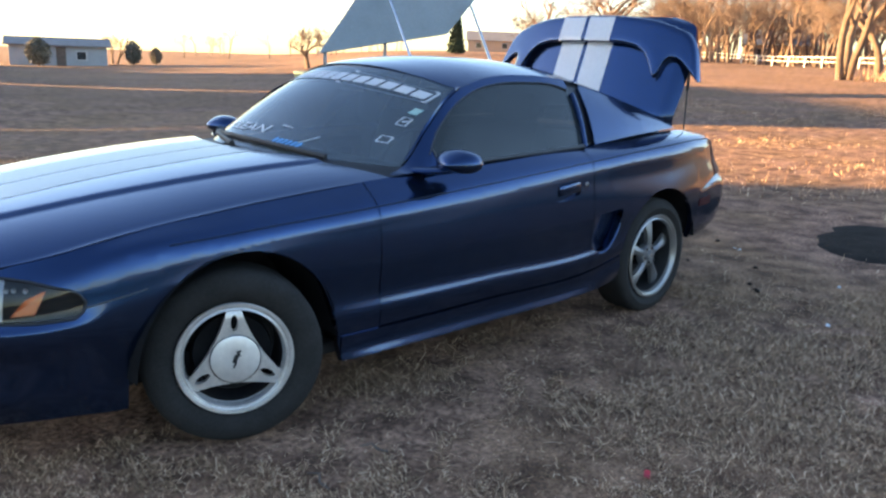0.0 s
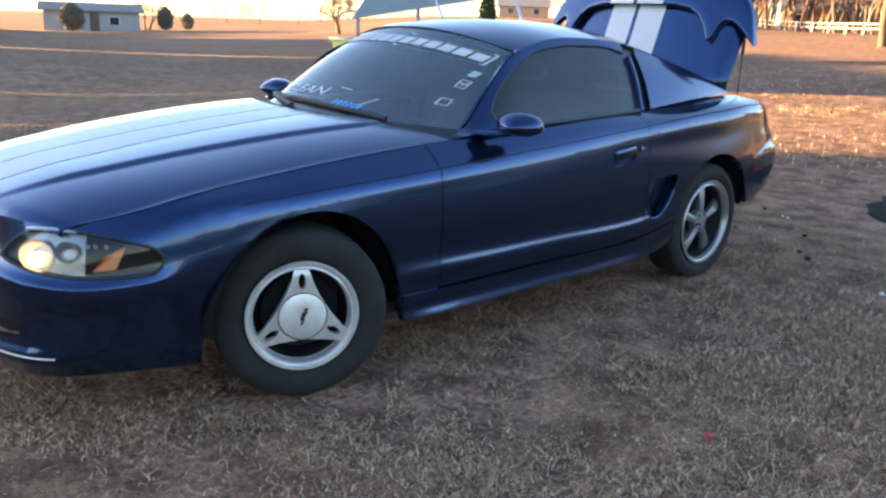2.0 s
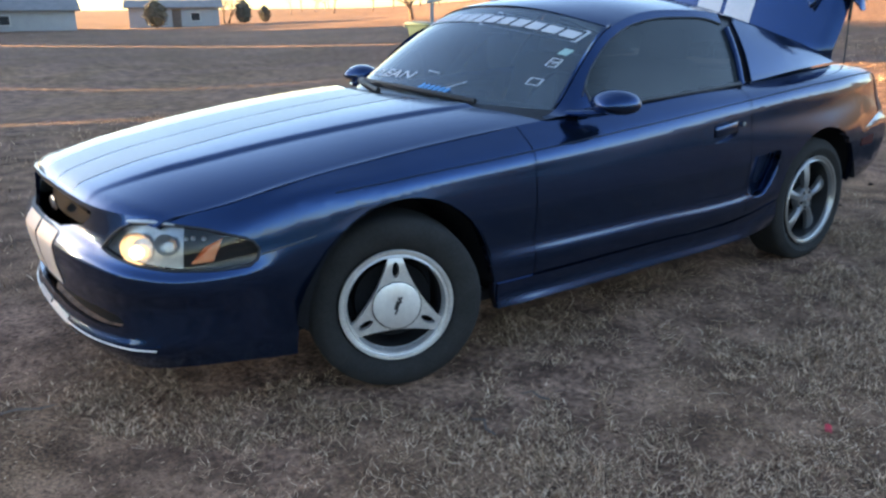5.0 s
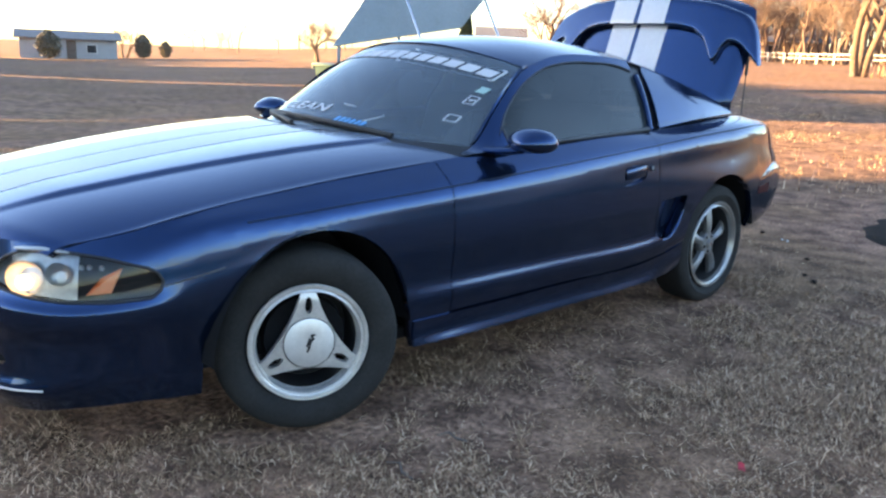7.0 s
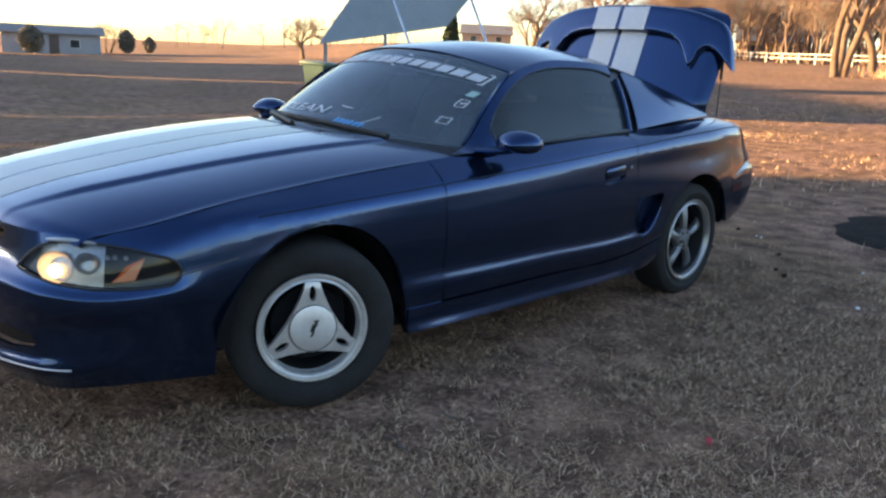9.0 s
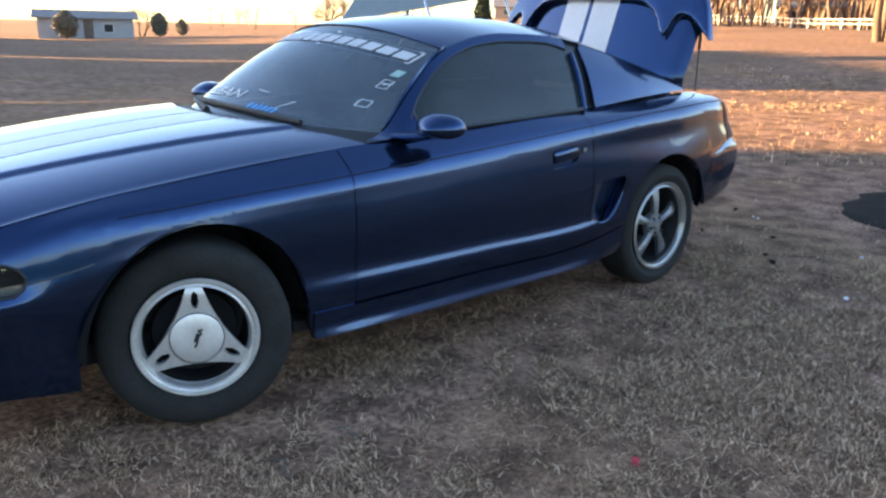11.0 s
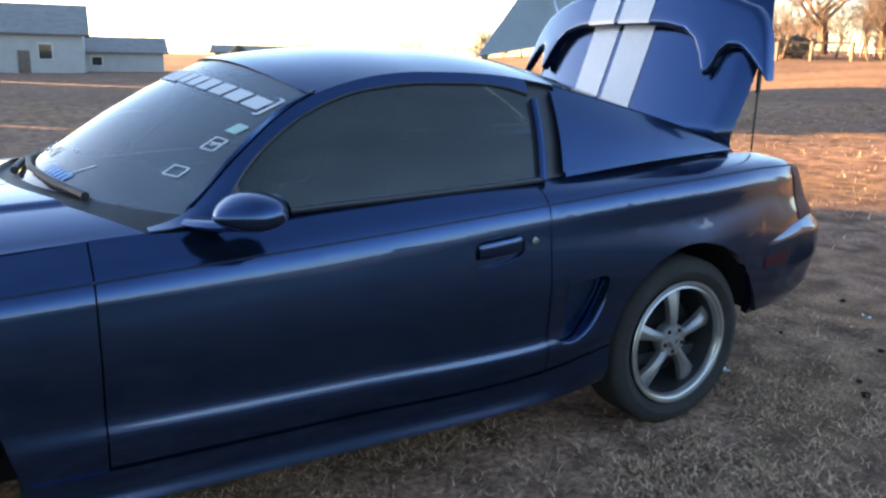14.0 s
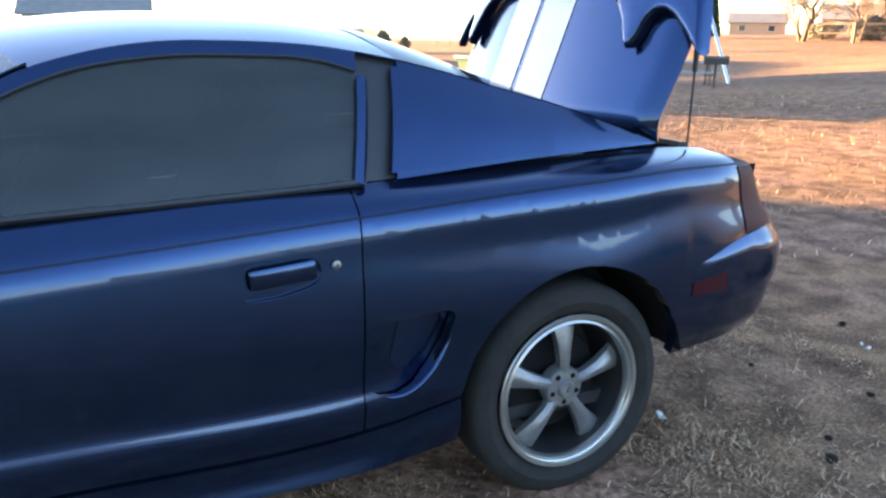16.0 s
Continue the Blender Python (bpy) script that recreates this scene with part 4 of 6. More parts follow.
def build_wheel(front, side):
    x = 0.0 if front else 2.556
    r_rim = 0.200 if front else 0.233
    barrel = lathe([(r_rim, -0.012), (r_rim - 0.003, -0.016), (r_rim - 0.012, -0.015), (r_rim - 0.015, -0.008), (r_rim - 0.019, -0.006), (r_rim - 0.026, -0.010), (r_rim - 0.030, -0.004), (r_rim - 0.031, 0.012)], 64)
    wheel = part("wheel", barrel, ALLOY if front else LIP, car, "machined three-spoke alloy wheel" if front else "five-spoke alloy wheel with polished lip")
    part("barrel", lathe([(r_rim - 0.029, 0.010), (r_rim - 0.032, 0.05), (r_rim - 0.038, 0.17), (0.05, 0.18)], 48), BARREL, wheel)
    tyre(r_rim - 0.002, 0.308 if front else 0.319, 0.205, wheel).location = (0, 0.085, 0)
    if front:
        part("spoke_face", front_wheel_face(r_rim - 0.014), ALLOY, wheel)
        cap = lathe([(0.0, -0.016), (0.030, -0.016), (0.076, -0.0145), (0.082, -0.012), (0.0835, -0.004)], 48)
        part("center_cap", cap, BRUSHED, wheel, "brushed round cap")
        ring = lathe([(0.0835, -0.0125), (0.0862, -0.0125)], 64)
        part("cap_joint", flipped(ring), DARK, wheel, "dark joint round the cap")
        em = bmesh.new()
        for sx, sz, px, pz, rot in ((0.014, 0.030, 0.0, 0.002, 20), (0.008, 0.020, 0.010, 0.020, -25), (0.006, 0.020, -0.003, -0.020, 30), (0.012, 0.006, 0.014, 0.028, 0)):
            box(em, (sx, 0.003, sz), (px, -0.0175, pz), (0, rot, 0))
        part("cap_emblem", em, BLACK, wheel, "dark emblem shape", smooth=False)
        part("brake_drum", lathe([(0.0, 0.06), (0.135, 0.06), (0.14, 0.09)], 40), DARK, wheel)
    else:
        sp = bmesh.new()
        for k in range(5):
            a = radians(90 + 72 * k)
            u, w = Vector((math.cos(a), 0, math.sin(a))), Vector((-math.sin(a), 0, math.cos(a)))
            rows = []
            for r, half, y, th in ((0.045, 0.018, 0.020, 0.03), (0.08, 0.018, 0.016, 0.03), (0.13, 0.025, 0.020, 0.03), (0.175, 0.036, 0.030, 0.025), (0.205, 0.045, 0.040, 0.02)):
                c = u * r
                rows.append([c + w * half + Vector((0, y + th, 0)), c + w * half * 0.92 + Vector((0, y + 0.008, 0)), c + w * half * 0.3 + Vector((0, y - 0.004, 0)), c - w * half * 0.3 + Vector((0, y - 0.004, 0)), c - w * half * 0.92 + Vector((0, y + 0.008, 0)), c - w * half + Vector((0, y + th, 0))])
            g = grid(rows)
            bm_join(sp, g)
        sp.normal_update()
        if sum(f.normal.y for f in sp.faces) > 0:
            flipped(sp)
        part("spoke_face", sp, ALLOY_GREY, wheel, "grey tapered spokes")
        hub = lathe([(0.0, 0.004), (0.022, 0.004), (0.027, 0.010), (0.028, 0.016), (0.056, 0.018), (0.062, 0.026), (0.062, 0.06)], 40)
        part("center_cap", hub, ALLOY_GREY, wheel)
        part("cap_emblem", boxed((0.012, 0.003, 0.020), (0, 0.003, 0), (0, 30, 0)), CHROME, wheel, smooth=False)
        for k in range(5):
            a = radians(126 + 72 * k)
            nut = lathe([(0.0, -0.004), (0.005, -0.004), (0.0085, 0.0), (0.009, 0.012)], 6)
            bmesh.ops.translate(nut, verts=nut.verts, vec=(0.043 * math.cos(a), 0.016, 0.043 * math.sin(a)))
            part("lug_nut", nut, DARK, wheel)
        part("brake_drum", lathe([(0.0, 0.09), (0.15, 0.09), (0.155, 0.12)], 40), DARK, wheel)
    wheel.matrix_world = pose(x, side * 0.845 if front else side * 0.862, 0.325, 0, 0, (0 if side < 0 else 180) + (STEER if front else 0))
    return wheel


def build_boot():
    """Raised boot lid with spoiler, stripes, gas struts; open boot below."""
    def lid_x(z):
        return 2.795 + 0.375 * (z - 1.0) + 4.2 * max(0.0, 1.09 - z) ** 2

    def lid_h(z):
        return table([(1.0, 0.655), (1.2, 0.675), (1.4, 0.68), (1.53, 0.66), (1.60, 0.61), (1.635, 0.50)], z)

    pts = []
    for i in range(31):
        z = 0.995 + 0.64 * i / 30
        h = lid_h(z)
        row = []
        for j in range(-24, 25):
            f = j / 24
            edge = max(0.0, abs(f) - 0.9) / 0.1
            row.append((lid_x(z) + 0.125 * f * f + 0.03 * edge**2, f * h, z))
        pts.append(row)
    bm = flipped(grid(pts))
    bm.normal_update()
    if sum(f.normal.x for f in bm.faces) > 0:
        flipped(bm)
    lid = part("boot_lid", lip(bm, 0.03), PAINT, car, "raised boot lid with two white stripes")
    inner = boxed((0.012, 1.18, 0.55), (lid_x(1.3) + 0.17, 0, 1.31), (0, 22.5, 0), 0.004)
    part("lid_lining", inner, TRIM, lid)
    for y0, y1 in ((-0.195, -0.014), (0.014, 0.195)):
        st = []
        for i in range(21):
            z = 1.00 + 0.61 * i / 20
            st.append([(lid_x(z) + 0.125 * (y / lid_h(z)) ** 2 - 0.003, y, z) for y in np.linspace(y0, y1, 5)])
        part("lid_stripe", flipped(grid(st)), STRIPE, lid, "white racing stripe")
    # spoiler: half outline in width and height
    outer = [(0.0, 1.645), (0.15, 1.643), (0.30, 1.632), (0.46, 1.608), (0.58, 1.570), (0.66, 1.530), (0.70, 1.480), (0.728, 1.420), (0.752, 1.345), (0.776, 1.262)]
    lower = [(0.0, 1.482), (0.15, 1.481), (0.28, 1.474), (0.38, 1.452), (0.445, 1.405), (0.485, 1.350), (0.510, 1.300)]
    legs = [(0.538, 1.288), (0.550, 1.312), (0.558, 1.360), (0.585, 1.390), (0.622, 1.390), (0.660, 1.370), (0.705, 1.330), (0.768, 1.264)]
    under = lower + [(0.524, 1.279)] + legs

    def wing_x(y, z):
        return lid_x(z) - 0.050 + 0.135 * (y / 0.73) ** 2

    ys = sorted(set([round(0.774 * k / 110, 4) for k in range(111)] + [round(0.44 + 0.001 * k, 4) for k in range(0, 110, 3)]))
    rows = []
    for y in [-q for q in ys[:0:-1]] + ys:
        zt = table(outer, abs(y))
        zb = min(float(np.interp(abs(y), [p[0] for p in under], [p[1] for p in under])), zt - 0.004)
        half_h = (zt - zb) / 2
        row = []
        for d in (0, 0.08, 0.2, 0.4, 0.7, 1.0):
            row.append(min(half_h, 0.030) * d)
        cols = [zb + r for r in row] + [zb + half_h * 2 * k / 8 for k in (3, 4, 5)] + [zt - r for r in row[::-1]]
        cols = sorted(cols)
        line = []
        for z in cols:
            e = min(z - zb, zt - z, 0.030) / 0.030
            line.append((wing_x(y, z) + 0.024 * (1 - math.sqrt(max(0.0, 1 - (1 - e) ** 2))), y, z))
        rows.append(line)
    wing = grid(rows)
    wing.normal_update()
    if sum(f.normal.x for f in wing.faces) > 0:
        flipped(wing)
    edges = [e for e in wing.edges if e.is_boundary]
    g = bmesh.ops.extrude_edge_only(wing, edges=edges)
    for v in g["geom"]:
        if isinstance(v, bmesh.types.BMVert):
            v.co.x += 0.024
    bmesh.ops.recalc_face_normals(wing, faces=wing.faces[:])
    w_ob = part("spoiler", wing, PAINT, lid, "wide raised spoiler with drop ends", angle=60)
    for y0, y1 in ((-0.195, -0.014), (0.014, 0.195)):
        st = [[(wing_x(y, z) - 0.003 + 0.024 * (1 - math.sqrt(1 - (1 - min(1.0, min(z - 1.478, 1.650 - z) / 0.030)) ** 2)), y, z) for y in np.linspace(y0, y1, 4)] for z in np.linspace(1.490, 1.632, 14)]
        part("spoiler_stripe", flipped(grid(st)), STRIPE, w_ob, "white racing stripe")
    for side in (-1, 1):
        s = bmesh.new()
        a, b = Vector((3.10, side * 0.665, 1.40)), Vector((3.09, side * 0.67, 0.985))
        m = a.lerp(b, 0.45)
        tube(s, [a, m], [0.009, 0.009], 8)
        tube(s, [m, b], [0.004, 0.004], 6)
        part("gas_strut", s, BLACK, lid)
    # open boot
    tub = bmesh.new()
    pts = [[(2.93 + 0.52 * i, y, z) for y, z in ((-0.62, 0.925 - 0.02 * i), (-0.60, 0.62), (0.60, 0.62), (0.62, 0.925 - 0.02 * i))] for i in (0, 1)]
    bm_join(tub, grid(pts))
    part("boot_tub", tub, DARK, car, smooth=False)
    # rear bumper
    half = flank(at_x(2.70), ARC[-1], 0, 5, 110, 6)
    for v in half.verts:
        k = min(1.0, max(0.0, (v.co.x - 2.95) / 0.35))
        top = 0.656 + 0.074 * min(1.0, max(0.0, (v.co.x - 2.95) / 0.27))
        k *= min(1.0, max(0.0, (top - v.co.z) / (0.010 + 0.035 * k)))
        v.co += Vector((0.55 * k, -0.45 * k if v.co.y < -0.05 else 0, 0)) *0.042
    cut_out(half, circle_outline(*WHEEL_R), XA, ZA).free()
    part("rear_bumper", lip(mirrored(half), 0.03), PAINT, car)
    part("rear_panel", lip(mirrored(flank(ARC[-1] - 0.29, ARC[-1], 5, 8, 14, 5)), 0.02), TRIM, car)
    for side in (-1, 1):
        t = lathe([(0.026, 0.0), (0.032, -0.002), (0.032, 0.20)], 24)
        bmesh.ops.transform(t, matrix=pose(3.50, side * 0.60, 0.375, 0, 0, 90), verts=t.verts)
        part("tailpipe", t, ALLOY_GREY, car)


def decal_text(word, size, at, place, mat, parent, name):
    c = bpy.data.curves.new(name, "FONT")
    c.body, c.size, c.shear, c.offset = word, size, 0.25, size * 0.01
    t = new(name, c)
    deps = bpy.context.evaluated_depsgraph_get()
    me = bpy.data.meshes.new_from_object(t.evaluated_get(deps))
    bpy.data.objects.remove(t)
    bm = bmesh.new()
    bm.from_mesh(me)
    for v in bm.verts:
        v.co = place(at[0] + v.co.x, at[1] + v.co.y)
    part(name, bm, mat, parent, smooth=False)


def on_screen(y, t, out=0.004):
    """A point of the windscreen: y across, t = 0 at its foot, 1 at its top."""
    g = SCREEN
    n, m = len(g) - 1, len(g[0]) - 1
    ti = min(max(t, 0), 0.9999) * n
    i = int(ti)
    w = lambda r: (y / max(1e-6, r[-1].y) + 1) / 2 * m
    r0, r1 = g[i], g[i + 1]
    def pick(r):
        k = min(max(w(r), 0), m - 1e-4)
        j = int(k)
        return r[j].lerp(r[j + 1], k - j)
    p = pick(r0).lerp(pick(r1), ti - i)
    return p + Vector((-0.6, 0, 0.8)) * out


def build_decals():
    """Vinyl lettering blocks and stickers on the windscreen."""
    ws = [o for o in car.children if o.name.startswith("windscreen") and "pillar" not in o.name][0]
    # banner: slanted letter blocks, the last six in an outlined box; the viewer reads from the far side towards the driver
    b = bmesh.new()

    def bar(y0, t0, y1, t1, w):
        d = Vector((y1 - y0, (t1 - t0) * 0.72))
        d.normalize()
        n_ = Vector((-d.y, d.x)) * w / 2
        q = [(y0 + n_.x, t0 + n_.y / 0.72), (y1 + n_.x, t1 + n_.y / 0.72), (y1 - n_.x, t1 - n_.y / 0.72), (y0 - n_.x, t0 - n_.y / 0.72)]
        b.faces.new([b.verts.new(on_screen(*p)) for p in q])

    # plain slanted blocks, the last six in an outlined box
    def block(y, t, w, h, slant=0.010):
        """A plain slanted block."""
        q = [(y, t), (y - w, t), (y - w - slant, t + h), (y - slant, t + h)]
        b.faces.new([b.verts.new(on_screen(*p)) for p in q])

    for k in range(14):
        y, t0, h = 0.500 - 0.0762 * k, 0.782 - 0.0026 * k, 0.112
        if k < 8:
            block(y, t0, 0.066, h)
        else:
            block(y - 0.002, t0 + 0.008, 0.063, h - 0.020)
    for p in ((-0.105, 0.742, -0.572, 0.728), (-0.115, 0.912, -0.580, 0.886), (-0.572, 0.728, -0.582, 0.886)):
        bar(*p, 0.010)
    part("banner_decal", b, DECAL, ws, "white plain blocks across the top of the glass", smooth=False)
    decal_text("CLEAN", 0.122, (0, 0), lambda u, v: on_screen(0.300 - u, 0.142 + v * 0.75), DECAL, ws, "word_decal")
    b = bmesh.new()
    for k in range(6):
        bar(-0.185 - 0.026 * k, 0.078 - 0.003 * k, -0.200 - 0.026 * k, 0.118 - 0.003 * k, 0.016)
    bar(-0.18, 0.066, -0.345, 0.050, 0.008)
    part("blue_decal", b, DECAL_BLUE, ws, "small blue lettering bars", smooth=False)
    for st in ((-0.31, 0.10, -0.37, 0.175), (-0.145, 0.225, -0.216, 0.215)):
        b = bmesh.new()
        bar(*st, 0.005)
        part("pen_stroke_decal", b, DECAL, ws, smooth=False)
    for y0, y1, ta, tb, kind in ((-0.562, -0.595, 0.560, 0.635, 0), (-0.566, -0.600, 0.420, 0.510, 1), (-0.566, -0.606, 0.220, 0.285, 2)):
        b = bmesh.new()
        if kind == 0:
            block(y0, ta, y0 - y1, tb - ta, 0.006)
        else:
            for p in ((y0, ta, y1, ta), (y0, tb, y1, tb), (y0, ta, y0, tb), (y1, ta, y1, tb)):
                bar(*p, 0.005)
            if kind == 1:
                bar(y0 - 0.012, ta + 0.03, y0 - 0.028, tb - 0.03, 0.006)
                bar(y0 - 0.006, tb - 0.04, y0 - 0.030, tb - 0.04, 0.006)
        part("sticker", b, DECAL_GREEN if kind == 0 else DECAL, ws, "small inspection sticker", smooth=False)


def build_interior():
    floor = boxed((2.5, 1.55, 0.04), (1.65, 0, 0.24))
    part("cabin_floor", floor, INTERIOR, car)
    dash = boxed((0.34, 1.16, 0.18), (0.84, 0, 0.83), (0, 10, 0), 0.05)
    part("dashboard", dash, BLACK, car)
    part("rear_shelf", boxed((0.9, 1.25, 0.05), (2.50, 0, 0.90), (0, 0, 0), 0.02), INTERIOR, car)
    for y in (-0.37, 0.37):
        s = bmesh.new()
        box(s, (0.50, 0.50, 0.16), (1.45, y, 0.46), (0, -8, 0), 0.06)
        box(s, (0.15, 0.50, 0.62), (1.78, y, 0.76), (0, 20, 0), 0.06)
        seat = part("seat", s, INTERIOR, car)
        part("head_rest", boxed((0.10, 0.26, 0.18), (1.92, y, 1.10), (0, 18, 0), 0.04), INTERIOR, seat)
    w = lathe([(0.165, 0.0), (0.175, -0.012), (0.190, 0.0), (0.175, 0.012), (0.165, 0.0)], 36, "z")
    for a in (20, 160, 270):
        box(w, (0.18, 0.03, 0.012), (0.09 * math.cos(radians(a)), 0.09 * math.sin(radians(a)), 0), (0, 0, a))
    bmesh.ops.transform(w, matrix=pose(1.16, -0.37, 0.86, 0, -62, 0), verts=w.verts)
    part("steering_wheel", w, BLACK, car)
    part("interior_mirror", boxed((0.02, 0.22, 0.06), (1.13, 0.0, 1.21), (0, 15, 0), 0.008), BLACK, car)
    # underbody; pan and tray are unseen, added to block light under the car
    part("floor_pan", boxed((1.62, 1.66, 0.10), (1.28, 0, 0.265), (0, 0, 0), 0.02), DARK, car)
    part("undertray", boxed((0.36, 0.90, 0.05), (-0.52, 0, 0.240), (0, 0, 0), 0.015), DARK, car)
    part("underbody", boxed((2.9, 1.40, 0.08), (0.95, 0, 0.29), (0, 0, 0), 0.02), DARK, car)


for sd in (-1, 1):
    build_flank(sd)
build_nose()
build_hood()
for sd in (-1, 1):
    build_cabin(sd)
build_roof()
for sd in (-1, 1):
    for fr in (True, False):
        build_wheel(fr, sd)
build_boot()
build_decals()
build_interior()


# ---- trees ----
def limbs(rng, p, d, length, radius, level, top, out, spread=0.55, droop=0.0):
    """Grows one limb and its branches; out collects (points, radii, level)."""
    pts, rad = [Vector(p)], [radius]
    d = Vector(d).normalized()
    n = 4 if level < 2 else 3 if level < 4 else 2
    for i in range(n):
        d = (d + Vector((rng.gauss(0, 0.13), rng.gauss(0, 0.13), rng.gauss(0.03, 0.08) - droop))).normalized()
        pts.append(pts[-1] + d * length / n)
        rad.append(radius * (1 - 0.45 * (i + 1) / n))
    out.append((pts, rad, level))
    if level >= top:
        return
    kids = 3 if level < 2 else 4 if level < 4 else 5
    for k in range(kids):
        f = 0.45 + 0.55 * (k + 1) / kids
        i = min(n - 1, int(f * n))
        q = pts[i].lerp(pts[i + 1], f * n - i) if f < 1 else pts[-1]
        a = rng.uniform(0, 2 * math.pi)
        side = d.orthogonal().normalized()
        side.rotate(Matrix.Rotation(a, 3, d))
        nd = (d + side * rng.uniform(0.5, 1.15) * spread * 1.6).normalized()
        limbs(rng, q, nd, length * rng.uniform(0.58, 0.80), radius * rng.uniform(0.42, 0.6), level + 1, top, out, spread, droop)


def sheet_mesh(out, sides):
    """Tubes for the limbs, as vertex and face lists."""
    V, F = [], []
    for pts, rad, level in out:
        n = sides(level)
        base = len(V)
        for i, p in enumerate(pts):
            d = (pts[min(i + 1, len(pts) - 1)] - pts[max(i - 1, 0)]).normalized()
            u = d.orthogonal().normalized()
            w = d.cross(u)
            for k in range(n):
                a = 2 * math.pi * k / n
                V.append(p + (u * math.cos(a) + w * math.sin(a)) * rad[i])
        for i in range(len(pts) - 1):
            for k in range(n):
                j = (k + 1) % n
                F.append((base + i * n + k, base + i * n + j, base + (i + 1) * n + j, base + (i + 1) * n + k))
    return V, F


def raw_part(name, V, F, mat, parent=None, smooth=True):
    me = bpy.data.meshes.new(name)
    me.from_pydata([tuple(v) for v in V], [], F)
    me.materials.append(mat)
    if smooth:
        me.polygons.foreach_set("use_smooth", [True] * len(me.polygons))
    ob = new(name, me)
    if parent:
        ob.parent = parent
    return ob


def bare_tree(at, height, seed, label, stems=1, spread=0.55, lean=(0, 0), trunk=0.045, top=5):
    rng = random.Random(seed)
    t = thing("bare_tree", (*at, rise(*at)), label, "tree", "bare trees")
    out = []
    for s in range(stems):
        a = 2 * math.pi * s / max(1, stems) + seed
        d = (lean[0] + (0.28 * math.cos(a) if stems > 1 else 0), lean[1] + (0.28 * math.sin(a) if stems > 1 else 0), 1)
        limbs(rng, (0.25 * math.cos(a) * (stems > 1), 0.25 * math.sin(a) * (stems > 1), -0.1), d, height * 0.36, height * trunk / (1 + 0.25 * (stems - 1)), 0, top, out, spread)
    low = [o for o in out if o[2] <= 1]
    high = [o for o in out if o[2] > 1]
    raw_part("trunk", *sheet_mesh(low, lambda l: 10 if l == 0 else 7), BARK, t)
    raw_part("crown", *sheet_mesh(high, lambda l: 4 if l < 4 else 3), TWIG, t)
    return t


def build_woods():
    """The bare woodland beyond the fence, as one mass of stems and twigs."""
    rng = random.Random(7)
    kinds = []
    for s in range(5):
        out = []
        limbs(random.Random(50 + s), (0, 0, -0.2), (0.05, 0.0, 1), 4.2, 0.20, 0, 4, out, 0.46)
        kinds.append([np.array(a) for a in sheet_mesh(out, lambda l: 5 if l == 0 else 3)[0:1]] + [sheet_mesh(out, lambda l: 5 if l == 0 else 3)[1]])
    V, F = [], []
    base = 0
    spots = []
    for i in range(420):
        az = rng.uniform(4, 31) if i < 360 else rng.uniform(30, 38)
        d = rng.uniform(100, 165)
        spots.append((az, d, rng.uniform(0.75, 1.25) * (1.0 if az < 31 else 0.7)))
    for i in range(26):
        spots.append((rng.uniform(48, 66), rng.uniform(150, 230), rng.uniform(0.45, 0.75)))
    for az, d, k in spots:
        x, y = -1 + d * math.cos(radians(az)), -3 + d * math.sin(radians(az))
        v, f = kinds[rng.randrange(5)]
        a = rng.uniform(0, 6.28)
        c, s = math.cos(a), math.sin(a)
        w = np.empty_like(v)
        w[:, 0], w[:, 1], w[:, 2] = (v[:, 0] * c - v[:, 1] * s) * k + x, (v[:, 0] * s + v[:, 1] * c) * k + y, v[:, 2] * k * rng.uniform(0.9, 1.1) + rise(x, y)
        V.append(w)
        F.extend([tuple(base + q for q in g) for g in f])
        base += len(v)
    V = np.concatenate(V)
    ob = raw_part("woodland", V.tolist(), F, TWIG)
    tagged(ob, "bare winter woodland of thin tan stems", "woodland", kind="stuff")


def leaf_clump(name, at, size, mat, seed, label, category, count=2600, cone=False):
    """A bush or conifer: a short stem and a crown of many small leaf faces."""
    rng = random.Random(seed)
    t = thing(name, (*at, rise(*at)), label, category)
    s = bmesh.new()
    tube(s, [(0, 0, -0.1), (0, 0, size[2] * 0.5)], [size[0] * 0.06, size[0] * 0.03], 6)
    part("trunk", s, BARK, t)
    V, F = [], []
    for i in range(count):
        z = rng.random() ** (1.4 if cone else 0.8)
        r = (1 - z) * 0.95 + 0.05 if cone else math.sqrt(max(0.05, 1 - (2 * z - 0.9) ** 2))
        r *= (0.65 + 0.35 * noise.noise((math.cos(i) * 2, z * 6, seed))) * math.sqrt(rng.uniform(0.25, 1))
        a = rng.uniform(0, 6.283)
        p = Vector((r * math.cos(a) * size[0], r * math.sin(a) * size[1], (0.06 + 0.94 * z) * size[2]))
        u = Vector((rng.gauss(0, 1), rng.gauss(0, 1), rng.gauss(0, 0.6))).normalized() * size[2] * 0.06
        w = Vector((rng.gauss(0, 1), rng.gauss(0, 1), rng.gauss(0, 1))).normalized() * size[2] * 0.03
        b = len(V)
        V += [p - u, p + w, p + u, p - w]
        F.append((b, b + 1, b + 2, b + 3))
    raw_part("crown", V, F, mat, t, smooth=False)
    return t


